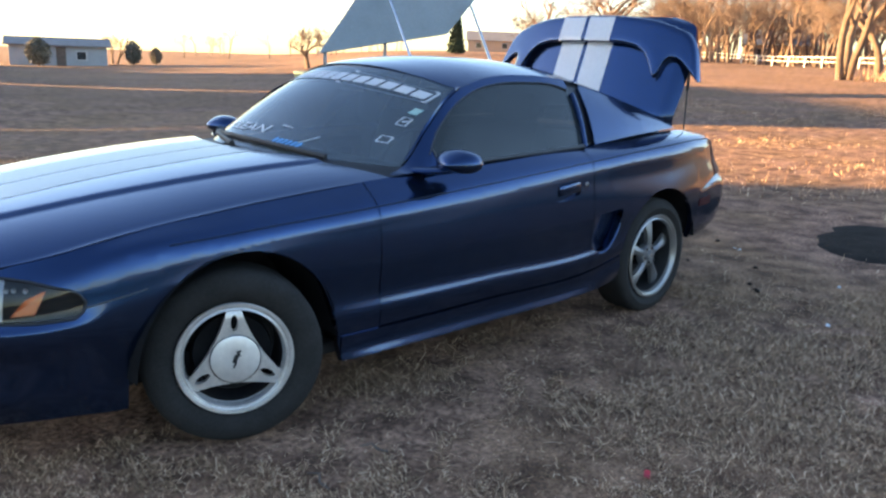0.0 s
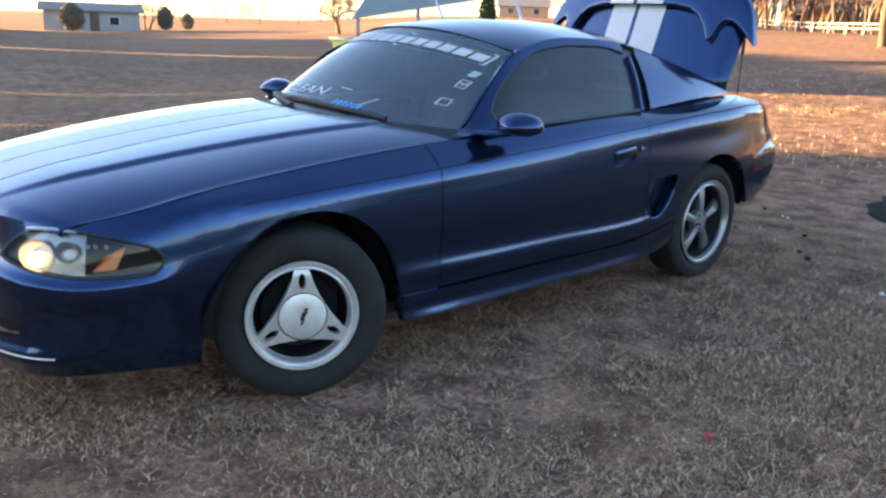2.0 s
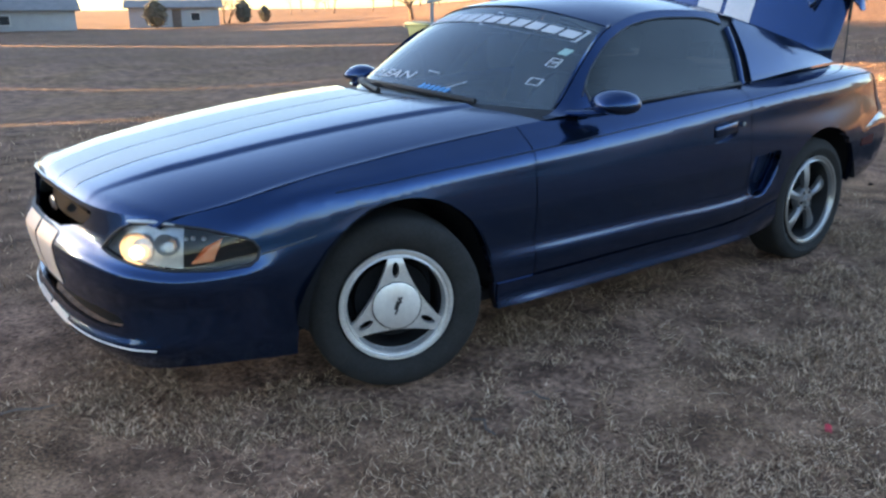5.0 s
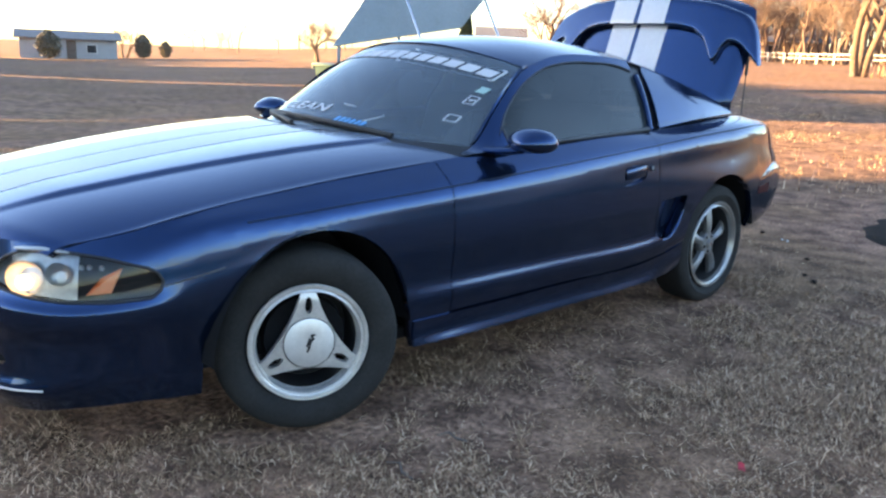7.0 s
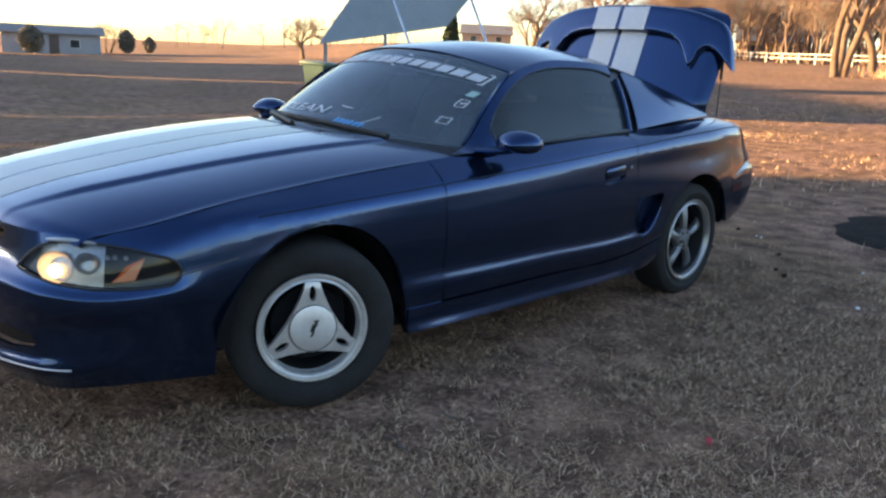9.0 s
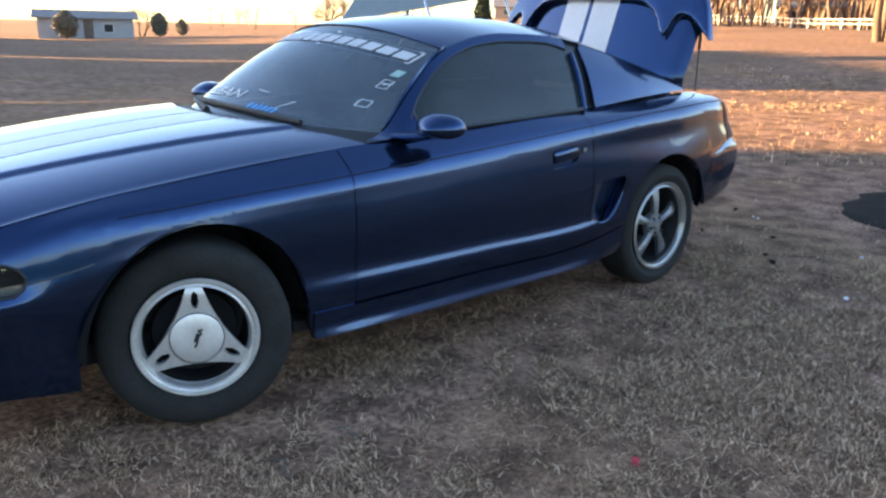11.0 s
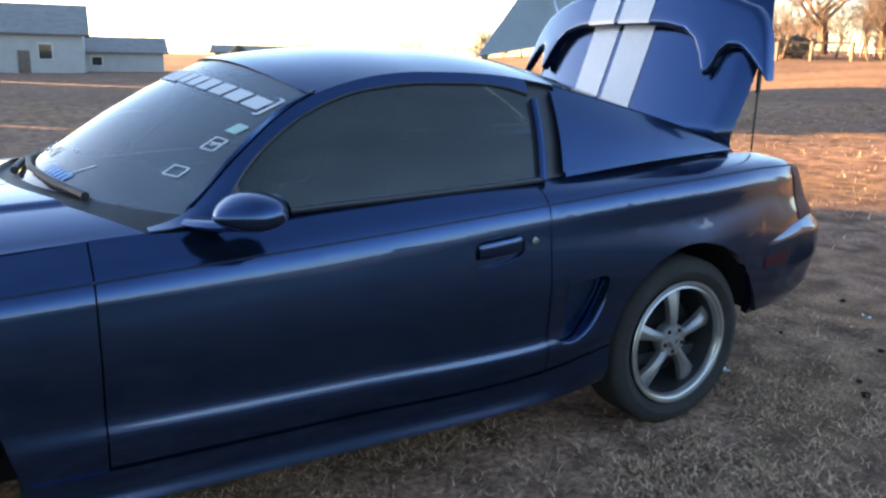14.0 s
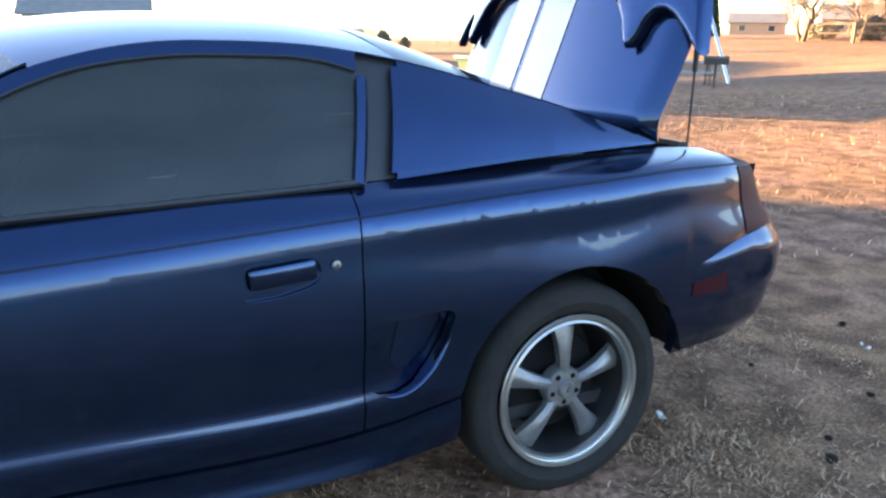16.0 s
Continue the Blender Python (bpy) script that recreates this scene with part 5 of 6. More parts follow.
# ---- buildings ----
def house(name, at, size, roof_h, turn, wall_mat, label, windows=(), door=None, eave=0.5):
    """A gabled building: size is length, depth, wall height; windows on the long side that faces the yard, as (along, width, height)."""
    L, D, H = size
    t = thing(name, (*at, rise(*at) - 0.15), label, "building", turn=turn)
    w = bmesh.new()
    box(w, (L, D, H), (0, 0, H / 2))
    for sx in (-1, 1):
        x = sx * (L / 2 - 0.002)
        vs = [w.verts.new(p) for p in ((x, -D / 2, H), (x, D / 2, H), (x, 0, H + roof_h))]
        w.faces.new(vs)
    part("wall", w, wall_mat, t, smooth=False)
    r = bmesh.new()
    for sy in (-1, 1):
        ln = math.hypot(D / 2 + eave, roof_h * (1 + 2 * eave / D))
        ang = math.degrees(math.atan2(roof_h, D / 2))
        box(r, (L + 2 * eave, ln, 0.14), (0, sy * (D / 4 + eave / 2), H + roof_h / 2 - roof_h * eave / D + 0.10), (-sy * ang, 0, 0))
    part("roof", r, ROOFING, t, smooth=False)
    for a, ww, hh in windows:
        f = boxed((ww + 0.2, 0.06, hh + 0.2), (a, -D / 2 - 0.03, H * 0.55), bevel=0.01)
        wf = part("window", f, FENCE_WHITE, t)
        part("pane", boxed((ww, 0.03, hh), (a, -D / 2 - 0.065, H * 0.55)), HOUSE_PANE, wf)
    if door:
        part("door", boxed((0.95, 0.06, 2.05), (door, -D / 2 - 0.03, 1.02), bevel=0.01), OLD_WOOD, t)
    return t


HOUSE_PANE = material("house_window_glass", (0.03, 0.035, 0.04), 0.05, 0, 0.1, 3)


def polar(az, d, ref=(-0.5, -3.0)):
    return ref[0] + d * math.cos(radians(az)), ref[1] + d * math.sin(radians(az))


# ---- fence ----
def build_fence():
    run = [(105, 76), (101, 64), (97, 52), (92, 40), (88, 29), (86, 17), (85, 6)]
    f = thing("white_fence", (*run[3], rise(*run[3])), "white painted two-rail yard fence", "fence")
    base = Vector((*run[3], rise(*run[3])))
    for a, b in zip(run, run[1:]):
        n = 5
        pts = [Vector((a[0] + (b[0] - a[0]) * i / n, a[1] + (b[1] - a[1]) * i / n, 0)) for i in range(n + 1)]
        for p in pts:
            p.z = rise(p.x, p.y)
        for i, p in enumerate(pts[:-1]):
            part("post", boxed((0.13, 0.13, 1.22), p - base + Vector((0, 0, 0.56)), bevel=0.01), FENCE_WHITE, f)
            q = pts[i + 1]
            for h in (0.62, 1.10):
                m = (p + q) / 2 - base + Vector((0, 0, h))
                d = q - p
                part("rail", boxed((d.length, 0.05, 0.085), m, (0, -math.degrees(math.atan2(d.z, d.xy.length)), math.degrees(math.atan2(d.y, d.x)))), FENCE_WHITE, f, smooth=False)
    # dark wooden rail fence in front of the far trees
    run = [polar(33.2, 98), polar(35.5, 98), polar(37.5, 98), polar(39.5, 99)]
    g = thing("wooden_fence", (*run[0], rise(*run[0])), "weathered wooden post and rail fence", "fence")
    base = Vector((*run[0], rise(*run[0])))
    for a, b in zip(run, run[1:]):
        pa, pb = (Vector((*q, rise(*q))) - base for q in (a, b))
        part("post", boxed((0.3, 0.3, 2.1), pa + Vector((0, 0, 1.0)), bevel=0.02), OLD_WOOD, g)
        d = pb - pa
        for h, th in ((1.95, 0.18), (1.0, 0.12)):
            part("rail", boxed((d.length, 0.10, th), (pa + pb) / 2 + Vector((0, 0, h)), (0, 0, math.degrees(math.atan2(d.y, d.x)))), OLD_WOOD, g, smooth=False)


def build_panel():
    """A large tilted sheet on two slanting steel poles."""
    E0 = Vector((-1.41, -3.06, 1.26))

    def ray(az, el, d):
        return E0 + Vector((d * math.cos(radians(az)), d * math.sin(radians(az)), d * math.tan(radians(el))))

    c = [ray(54.8, 0.3, 31), ray(46.1, 1.87, 34), ray(42.98, 5.89, 36), ray(51.1, 5.9, 33)]
    origin = c[0]
    t = thing("tilted_panel", tuple(origin), "large dark tilted sheet-metal panel on slanting steel poles", "panel")
    n = (c[1] - c[0]).cross(c[3] - c[0]).normalized() * 0.12
    rows = []
    for i in range(9):
        a, b = c[0].lerp(c[1], i / 8), c[3].lerp(c[2], i / 8)
        rows.append([a.lerp(b, j / 8) - origin for j in range(9)])
    bm = grid(rows)
    g = bmesh.ops.extrude_face_region(bm, geom=bm.faces[:])
    for v in g["geom"]:
        if isinstance(v, bmesh.types.BMVert):
            v.co += n
    bmesh.ops.recalc_face_normals(bm, faces=bm.faces[:])
    part("sheet", bm, SHEET, t, smooth=False)
    for top, foot in ((ray(50.13, 4.39, 32.6), ray(47.2, -2.4, 29)), (ray(44.47, 3.81, 34.5), ray(41.9, -2.3, 30))):
        p = bmesh.new()
        foot.z = rise(foot.x, foot.y) - 0.05
        tube(p, [top - origin, foot - origin], [0.055, 0.055], 10)
        part("pole", p, CHROME, t)
    for az in (54.6, 50.5):
        p = bmesh.new()
        a = c[0].lerp(c[1], 0.05 if az > 54 else 0.5)
        tube(p, [a - origin, Vector((a.x, a.y, rise(a.x, a.y))) - origin], [0.07, 0.07], 8)
        part("footing_post", p, SHEET, t)


def build_yard():
    x, y = polar(54.2, 18.0, (-1.66, -3.06))
    t = thing("trash_bin", (x, y, rise(x, y)), "green plastic wheeled rubbish bin on the grass", "bin", turn=25)
    b = bmesh.new()
    rows = []
    for h, w in ((0.06, 0.42), (0.5, 0.48), (1.0, 0.56), (1.05, 0.60)):
        rows.append([(sx * w / 2, sy * w / 2, h) for sx, sy in ((-1, -1), (1, -1), (1, 1), (-1, 1), (-1, -1))])
    b = grid(rows)
    bmesh.ops.remove_doubles(b, verts=b.verts[:], dist=0.001)
    bmesh.ops.bevel(b, geom=[e for e in b.edges if abs(e.verts[0].co.z - e.verts[1].co.z) > 0.02], offset=0.05, segments=2, affect="EDGES")
    part("body", b, BIN_GREEN, t)
    part("lid", boxed((0.64, 0.64, 0.07), (0, 0, 1.085), (3, 0, 0), 0.025), BIN_GREEN, t)
    part("handle", boxed((0.46, 0.04, 0.04), (0, 0.34, 1.03), bevel=0.012), BIN_GREEN, t)
    for sx in (-1, 1):
        w = lathe([(0.0, 0), (0.11, 0), (0.12, 0.02), (0.11, 0.05), (0, 0.05)], 20)
        bmesh.ops.transform(w, matrix=pose(sx * 0.25, 0.22, 0.12, 0, 0, 90), verts=w.verts)
        part("wheel", w, RUBBER, t)
    # park grill on a post
    x, y = polar(45.9, 25.0, (1.28, -2.63))
    g = thing("park_grill", (x, y, rise(x, y)), "dark steel barbecue box on a post", "grill", turn=-40)
    p = bmesh.new()
    tube(p, [(0, 0, -0.1), (0, 0, 0.66)], [0.035, 0.035], 8)
    part("post", p, TRIM, g)
    bx = bmesh.new()
    box(bx, (0.66, 0.42, 0.02), (0, 0, 0.66))
    for sx in (-1, 1):
        box(bx, (0.02, 0.42, 0.22), (sx * 0.33, 0, 0.77))
    box(bx, (0.66, 0.02, 0.22), (0, 0.21, 0.77))
    box(bx, (0.66, 0.02, 0.16), (0, -0.21, 0.74))
    part("fire_box", bx, TRIM, g, smooth=False)
    part("grate", boxed((0.62, 0.40, 0.015), (0, 0, 0.84)), SHEET, g, smooth=False)
    # picnic table
    x, y = polar(47.6, 27.0, (1.28, -2.63))
    g = thing("picnic_table", (x, y, rise(x, y)), "pale weathered picnic table with benches", "table", turn=-35)
    for i in range(4):
        part("top_board", boxed((1.8, 0.17, 0.04), (0, -0.28 + 0.185 * i, 0.74), bevel=0.005), SIDING, g)
    for sy in (-1, 1):
        part("bench", boxed((1.8, 0.26, 0.04), (0, sy * 0.72, 0.44), bevel=0.005), SIDING, g)
    for sx in (-0.6, 0.6):
        for sy in (-1, 1):
            part("leg", boxed((0.05, 0.09, 0.86), (sx, sy * 0.38, 0.37), (sy * 28, 0, 0)), OLD_WOOD, g, smooth=False)
        part("brace", boxed((0.05, 1.55, 0.09), (sx, 0, 0.40)), OLD_WOOD, g, smooth=False)


build_fence()
build_panel()
build_yard()
bare_tree((48.2, 15.4), 15.0, 11, "large spreading bare tree with several stems", 3, 0.70, trunk=0.024, top=6)
bare_tree((63.5, 18.7), 11.0, 12, "bare tree with a slender trunk", 1, 0.55, trunk=0.03, top=6)
bare_tree(polar(35.0, 122, (0.3, -2.8)), 16.0, 13, "broad bare tree behind a wooden fence", 2, 0.75, trunk=0.045)
bare_tree(polar(40.9, 100, (1.3, -2.6)), 7.0, 14, "small bare tree with low branches", 2, 0.7, trunk=0.05)
bare_tree(polar(40.0, 110), 10.0, 15, "bare tree in the distance", 1, 0.6)
bare_tree(polar(31.5, 118), 11.0, 16, "bare tree in the distance", 2, 0.6)
bare_tree(polar(56.2, 85), 5.2, 17, "small reddish bare tree beside the field", 2, 0.6, trunk=0.05)
bare_tree(polar(68.5, 105), 4.0, 18, "small bare tree beside the field", 2, 0.6, trunk=0.05)
bare_tree((30.5, 3.0), 6.5, 19, "bare tree at the edge of the yard", 2, 0.6, trunk=0.05)
leaf_clump("conifer", polar(46.4, 110, (1.3, -2.6)), (1.6, 1.6, 6.5), EVERGREEN, 3, "dark green pointed conifer", "tree", cone=True)
leaf_clump("bush", polar(67.4, 100), (1.3, 1.3, 2.6), BUSH_GREY, 4, "round leafy bush beside the field", "bush")
leaf_clump("bush", polar(66.0, 104), (1.0, 1.0, 1.9), BUSH_GREY, 5, "low bush beside the field", "bush")
leaf_clump("bush", polar(73.0, 92), (1.8, 1.6, 2.8), BUSH_GREY, 6, "bush beside a shed", "bush")
leaf_clump("bush", polar(36.6, 104), (4.5, 2.0, 2.6), BUSH_GREY, 8, "brown hedge behind a wooden fence", "bush", 4000)
leaf_clump("bush", polar(39.3, 106), (3.5, 2.0, 2.0), BUSH_GREY, 9, "brown hedge behind a wooden fence", "bush", 3000)
house("farmhouse", polar(86.6, 84, (0.6, -2.6)), (10, 9, 3.6), 2.4, -8, SIDING, "large grey farmhouse with a gable roof", ((-2.5, 1.0, 1.2), (2.0, 1.0, 1.2)), 0.3)
house("garage", polar(81.2, 92, (0.6, -2.6)), (8.5, 7, 2.1), 1.3, -8, SIDING, "low grey garage beside the farmhouse", ((-2.0, 0.9, 0.8),))
house("shed", polar(71.8, 100), (9.5, 6, 2.2), 0.7, -18, SIDING, "low pale shed across the field", ((-2.0, 0.9, 0.8), (2.2, 0.9, 0.8)), 0.2)
house("bungalow", polar(43.6, 190, (1.3, -2.6)), (11, 8, 2.6), 1.9, -46, SIDING_TAN, "tan bungalow with a dark roof", ((-3.0, 1.2, 1.1), (2.8, 1.2, 1.1)), 0.0)
house("bungalow", polar(37.6, 175, (1.3, -2.6)), (13, 9, 2.8), 2.6, -52, SIDING_TAN, "brick-coloured bungalow with a dark roof", ((-3.5, 1.2, 1.1), (0.5, 1.2, 1.1), (3.6, 1.2, 1.1)))
house("bungalow", polar(24.6, 138), (10, 8, 2.8), 2.0, -62, SIDING_TAN, "tan house among bare trees", ((-2.5, 1.6, 1.2), (2.0, 1.2, 1.2)))


# ---- unseen buildings and trees added towards the sun to shade the yard ----
def toward_sun(u, d):
    return d * ca + u * sa, d * sa - u * ca


# the slit above the narrow low block lets some sun onto the nose
for u0, u1, d, h, rh in ((-40.0, -0.72, 58.0, 7.8, 2.6), (-0.60, 6.7, 58.0, 7.8, 2.6), (-0.715, -0.605, 58.0, 7.35, 0.05), (6.9, 14.4, 58.0, 6.5, 1.35), (14.6, 36.0, 58.0, 7.4, 2.2), (37.0, 64.0, 95.0, 9.6, 3.0)):
    um = (u0 + u1) / 2
    house("shade_shed", toward_sun(um, d), (u1 - u0, 12, h), rh, SUN_AZ - 90, SIDING, "long grey unseen shed, added to shade the yard", eave=0.02)
# trees out of view, added to break up the sun that passes the gap
for k, (u, d, h) in enumerate(((9.0, 50, 9.0), (12.6, 49, 9.5))):
    bare_tree(toward_sun(u, d), h, 30 + k, "unseen bare tree, added to dapple the sun between two sheds", 1, 0.5, trunk=0.03, top=3)


# ---- plain unseen wall behind the path, added so the car's paint reflects dark ----
def build_reflection_wall():
    run = [(-27, 14), (-29, -4), (-22, -20), (-2, -24), (9, -20), (12.5, -9), (20, -5.6), (80, -7)]
    w = bmesh.new()
    for p, q in zip(run, run[1:]):
        p, q = Vector((*p, 0)), Vector((*q, 0))
        d, m = q - p, (p + q) / 2
        low = min(rise(p.x, p.y), rise(q.x, q.y)) - 0.3
        top = max(rise(p.x, p.y), rise(q.x, q.y)) + 1.30
        box(w, (d.length + 0.1, 0.18, top - low), (m.x, m.y, (top + low) / 2), (0, 0, math.degrees(math.atan2(d.y, d.x))), 0.01)
    tagged(finish("reflection_wall", w, DARK_BOARDS, smooth=False), "plain unseen dark wall, added for the car's reflections", "wall", kind="structure")


build_reflection_wall()


# ---- ground cover and litter ----
def blade_material():
    m = bpy.data.materials.new("dry_grass_blades")
    m.use_nodes = True
    n = m.node_tree.nodes
    b = n["Principled BSDF"]
    b.inputs["Roughness"].default_value = 0.8
    b.inputs["Specular IOR Level"].default_value = 0.2
    r = n.new("ShaderNodeValToRGB")
    link(m, n.new("ShaderNodeNewGeometry").outputs["Random Per Island"], r.inputs[0])
    stops = [(0.0, (0.05, 0.030, 0.020)), (0.33, (0.15, 0.086, 0.053)), (0.53, (0.34, 0.200, 0.120)), (0.61, (0.21, 0.155, 0.076)), (0.71, (0.49, 0.306, 0.184)), (0.85, (0.81, 0.535, 0.332)), (1.0, (0.98, 0.72, 0.48))]
    e = r.color_ramp.elements
    e[0].position, e[0].color = stops[0][0], (*stops[0][1], 1)
    e[1].position, e[1].color = stops[-1][0], (*stops[-1][1], 1)
    for p, c in stops[1:-1]:
        x = e.new(p)
        x.color = (*c, 1)
    link(m, r.outputs[0], b.inputs["Base Color"])
    return m


GRASS = blade_material()


def grass(name, count, area, length, label, seed, keep, width=0.0022, lay=1.2, tuft=0.0, bend=(0.7, 1.15), curl=0.0):
    """Bent dry blades, scattered where keep(x, y) allows."""
    rng = np.random.default_rng(seed)
    x = rng.uniform(area[0], area[1], count)
    y = rng.uniform(area[2], area[3], count)
    if tuft:
        # two blades in three stand in tufts
        own = rng.integers(0, count // 45, count)
        near = rng.random(count) < 0.66
        x = np.where(near, x[own] + rng.normal(0, tuft, count), x)
        y = np.where(near, y[own] + rng.normal(0, tuft, count), y)
    ok = keep(x, y, rng.random(count))
    x, y = x[ok], y[ok]
    n = len(x)
    z = np.array([rise(a, b) for a, b in zip(x.tolist(), y.tolist())]) - 0.004
    L = length * rng.uniform(0.35, 1.0, n) ** 1.3 * (1 + 1.2 * (rng.random(n) > 0.985))
    a = rng.uniform(0, 2 * np.pi, n)
    tilt = rng.normal(lay, 0.30, n).clip(0.05, 1.5)
    dx, dy = np.cos(a), np.sin(a)
    turn = a + rng.normal(0, curl, n)
    ex, ey = np.cos(turn), np.sin(turn)
    wx, wy = -dy * width / 2, dx * width / 2
    mx, my, mz = x + dx * L * 0.5 * np.sin(tilt * bend[0]), y + dy * L * 0.5 * np.sin(tilt * bend[0]), z + L * 0.5 * np.cos(tilt * bend[0])
    tx, ty, tz = mx + ex * L * 0.5 * np.sin(tilt * bend[1]), my + ey * L * 0.5 * np.sin(tilt * bend[1]), np.maximum(mz + L * 0.5 * np.cos(tilt * bend[1]), z + 0.003)
    V = np.empty((n, 5, 3), np.float32)
    V[:, 0] = np.stack([x - wx, y - wy, z], 1)
    V[:, 1] = np.stack([x + wx, y + wy, z], 1)
    V[:, 2] = np.stack([mx + wx * 0.8, my + wy * 0.8, mz], 1)
    V[:, 3] = np.stack([mx - wx * 0.8, my - wy * 0.8, mz], 1)
    V[:, 4] = np.stack([tx, ty, tz], 1)
    base = np.arange(n)[:, None] * 5
    idx = np.concatenate([base + np.array([0, 1, 2, 3]), base + np.array([3, 2, 4])], 1).astype(np.int32).ravel()
    me = bpy.data.meshes.new(name)
    me.vertices.add(n * 5)
    me.vertices.foreach_set("co", V.ravel())
    me.loops.add(n * 7)
    me.loops.foreach_set("vertex_index", idx)
    me.polygons.add(n * 2)
    starts = (np.arange(n)[:, None] * 7 + np.array([0, 4])).astype(np.int32).ravel()
    me.polygons.foreach_set("loop_start", starts)
    me.update(calc_edges=True)
    me.materials.append(GRASS)
    return tagged(new(name, me), label, "grass", kind="stuff")


def cover(x, y):
    """How thickly the turf grows: thick beside the car, thin where wheels have worn it."""
    n = np.sin(x * 2.1 + 0.7 * np.sin(y * 1.7)) * np.cos(y * 2.6 + 0.9 * np.sin(x * 1.3)) + 0.6 * np.sin(x * 5.3 + y * 3.1)
    worn = np.clip((x - 2.2) / 1.0, 0, 1) * np.clip((y + 1.9) / 0.8, 0, 1)
    bare_left = np.clip((-0.5 - x) / 0.8, 0, 1) * np.clip((y + 2.1) / 0.6, 0, 1)
    m = np.sin(x * 11.3 + 2 * np.sin(y * 7.7)) * np.sin(y * 12.1 + 2 * np.sin(x * 8.3))
    beside = np.clip(1.4 - np.abs(y + 0.95) / 0.40, 0, 1) * (x > -1.3) * (x < 2.9)
    thick = 0.22 * np.clip((x - 0.2) / 0.8, 0, 1) * np.clip((-1.35 - y) / 0.4, 0, 1)
    return np.clip(0.46 + thick + 0.34 * n + 0.42 * m - 0.55 * worn - 0.5 * bare_left - 0.40 * beside, 0.03, 1)


grass("turf", 980000, (-2.4, 4.6, -2.7, 0.3), 0.050, "short matted dry winter grass", 1, lambda x, y, r: (r < cover(x, y) * np.clip((x + 2.4) / 0.8, 0, 1) * np.clip((4.6 - x) / 1.0, 0, 1) * np.clip((y + 2.7) / 0.35, 0, 1) * np.clip((0.3 - y) / 0.6, 0, 1)) & ~((x > -0.6) & (x < 3.4) & (y > -0.55)), 0.0025, 1.38, 0.020, (0.86, 1.06), 0.7)
grass("turf", 90000, (-6.0, 12.0, -3.5, 9.0), 0.075, "sparse dry winter grass", 2, lambda x, y, r: (r < 0.8 * cover(x, y)) & ~((x > -2.2) & (x < 4.4) & (y < 0.2)) & ~((x > -0.8) & (x < 3.6) & (y > -0.9) & (y < 0.9)), 0.005, 1.0)
grass("turf", 200000, (6.5, 24.0, -5.0, 11.0), 0.09, "dry tufted grass in low sun", 3, lambda x, y, r: r < 0.8 * cover(x * 0.4 + 9, y * 0.4), 0.007, 0.8)


grass("tall_grass", 30000, (46.0, 78.0, 7.0, 15.5), 1.0, "tall tan dry grass in low sun", 4, lambda x, y, r: r < 0.9 * cover(x * 0.15 + 3, y * 0.2), 0.05, 0.45)


def litter(name, label, category, shape, mat, spots):
    for x, y, turn, k in spots:
        bm = shape(k)
        ob = finish(name, bm, mat)
        ob.matrix_world = pose(x, y, rise(x, y) + 0.004, 0, 0, turn)
        tagged(ob, label, category, "litter on the grass")


def scrap(k):
    bm = grid([[(0.03 * k * i + 0.004 * math.sin(3 * j), 0.018 * k * j, 0.006 + 0.006 * math.sin(2.2 * i + j)) for j in range(3)] for i in range(4)])
    g = bmesh.ops.extrude_face_region(bm, geom=bm.faces[:])
    for v in g["geom"]:
        if isinstance(v, bmesh.types.BMVert):
            v.co.z += 0.0015
    bmesh.ops.recalc_face_normals(bm, faces=bm.faces[:])
    return bm


def clod(k):
    bm = bmesh.new()
    bmesh.ops.create_icosphere(bm, subdivisions=2, radius=0.022 * k)
    for v in bm.verts:
        v.co *= 1 + 0.35 * noise.noise(v.co * 60 + Vector((k * 9, 0, 0)))
        v.co.z *= 0.6
    return bm


def stick(k):
    bm = bmesh.new()
    tube(bm, [(0, 0, 0.004), (0.07 * k, 0.012, 0.010), (0.15 * k, -0.01, 0.012), (0.21 * k, 0.02, 0.006)], [0.004, 0.0045, 0.004, 0.002], 6)
    return bm


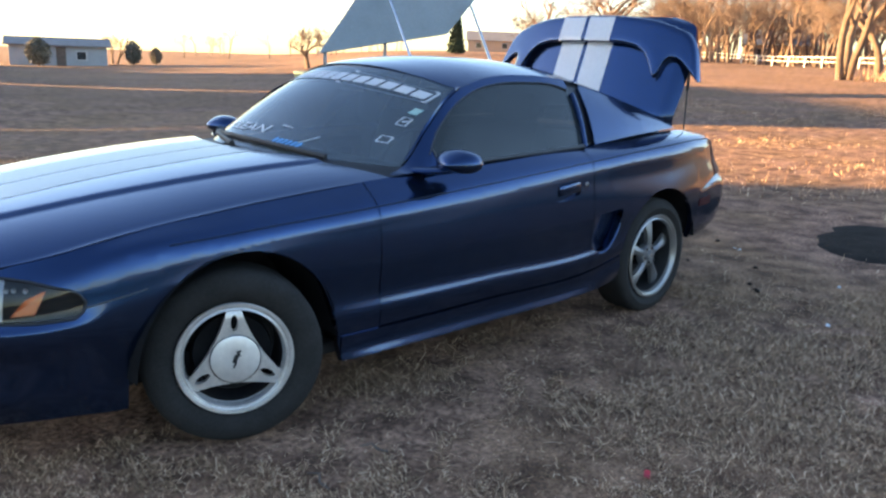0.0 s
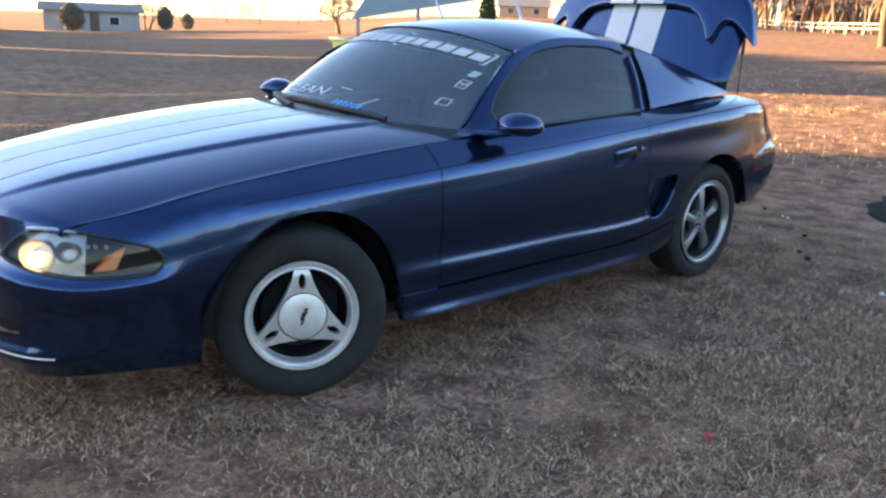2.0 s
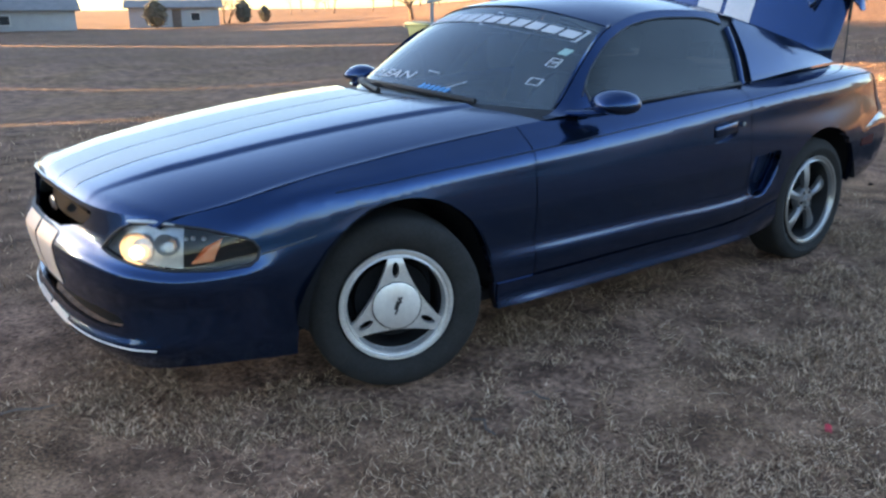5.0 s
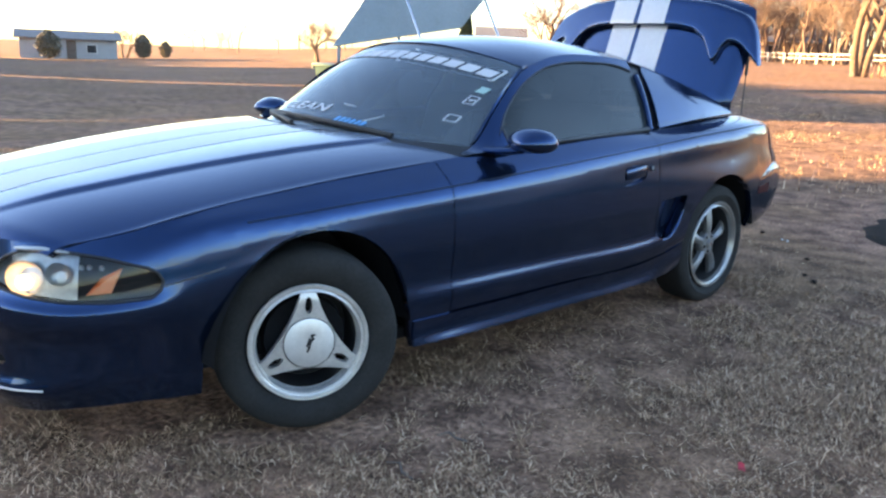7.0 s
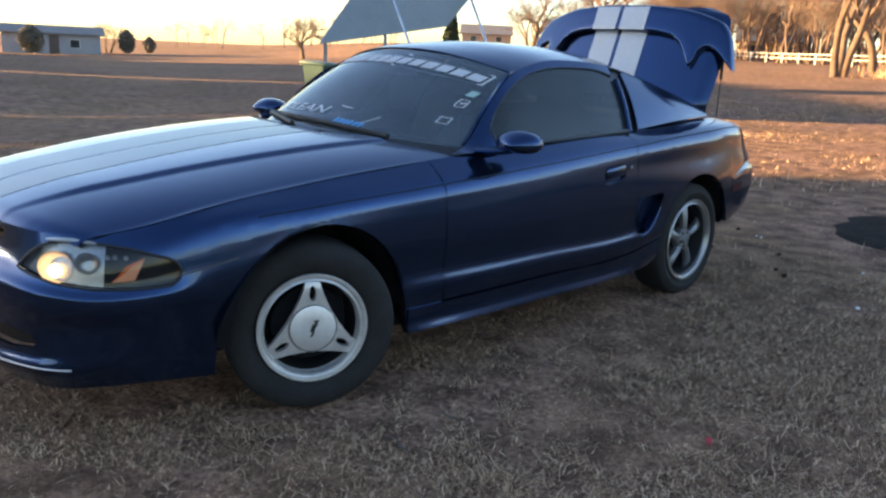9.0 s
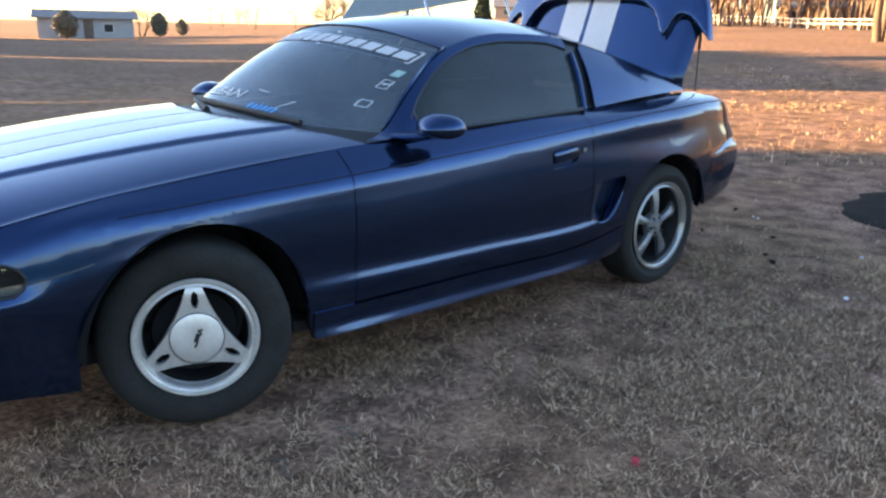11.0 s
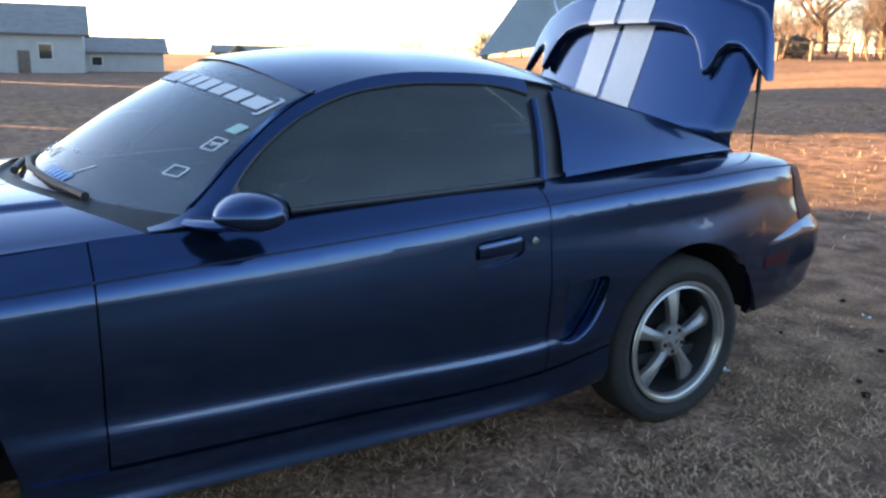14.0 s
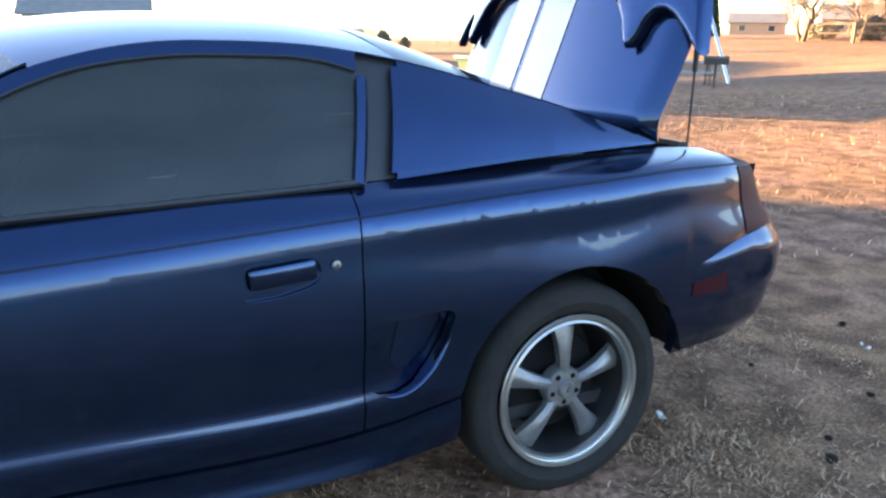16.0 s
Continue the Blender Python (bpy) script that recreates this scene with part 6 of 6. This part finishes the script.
WHITE_SCRAP = material("white_scrap", (0.7, 0.7, 0.7), 0.6, 0, 0.15, 40)
RED_SCRAP = material("red_scrap", (0.45, 0.03, 0.04), 0.5, 0, 0.2, 40)
ASH = material("burnt_earth", (0.026, 0.022, 0.019), 0.95, 0, 0.4, 6, 0.8, 50, spec=0.05)
litter("paper_scrap", "white scrap of paper on the turf", "litter", scrap, WHITE_SCRAP, [(3.03, -1.68, 20, 0.55), (3.13, -0.66, 70, 0.6), (4.39, -0.49, 10, 0.35), (4.42, -0.45, 50, 0.3), (3.9, -1.4, 10, 0.4)])
litter("red_scrap", "small red scrap on the turf", "litter", scrap, RED_SCRAP, [(0.883, -1.946, 30, 0.55)])
litter("dirt_clod", "small dark clod of earth", "clod", clod, ASH, [(3.44, -1.08, 0, 1.0), (3.55, -0.98, 40, 0.6), (4.0, -0.8, 0, 0.7), (4.6, -0.2, 10, 0.8), (3.8, -0.4, 70, 0.5)])
litter("stick", "dry broken stick on the ground", "stick", stick, OLD_WOOD, [(-1.25, 0.0, 60, 0.9), (-1.18, -0.22, -20, 0.9), (0.05, -1.32, 80, 0.6), (0.35, -1.25, 110, 0.5)])


def build_burn_patch():
    pts = []
    for i in range(9):
        r = i / 8
        row = []
        for j in range(49):
            a = 2 * math.pi * (j % 48) / 48
            k = r * (1 + 0.22 * noise.noise((math.cos(a) * 1.5, math.sin(a) * 1.5, 4)))
            x, y = 5.75 + 0.95 * k * math.cos(a), -1.15 + 0.62 * k * math.sin(a)
            row.append((x, y, rise(x, y) + 0.014 * (1 - r) + 0.010 - 0.020 * r**4 + 0.012 * noise.noise((x * 6, y * 6, 0))))
        pts.append(row)
    bm = grid(pts)
    bmesh.ops.remove_doubles(bm, verts=bm.verts[:], dist=0.0005)
    bm.normal_update()
    if sum(f.normal.z for f in bm.faces) < 0:
        flipped(bm)
    tagged(finish("burnt_patch", bm, ASH), "black burnt patch on the bare dirt", "burnt patch", kind="structure")


build_burn_patch()
rng_pile = random.Random(5)
pile = thing("brush_pile", (11.9, 0.1, rise(11.9, 0.1)), "small heap of dry reddish branches", "brush pile")
for k in range(14):
    bm = bmesh.new()
    a = rng_pile.uniform(0, 6.28)
    d = Vector((math.cos(a), math.sin(a), rng_pile.uniform(0.2, 1.2))).normalized() * rng_pile.uniform(0.5, 1.2)
    p = Vector((rng_pile.uniform(-0.4, 0.4), rng_pile.uniform(-0.4, 0.4), 0.02))
    tube(bm, [p, p + d * 0.5 + Vector((0, 0, 0.05)), p + d], [0.022, 0.016, 0.006], 5)
    part("branch", bm, TWIG, pile)
build_woods()
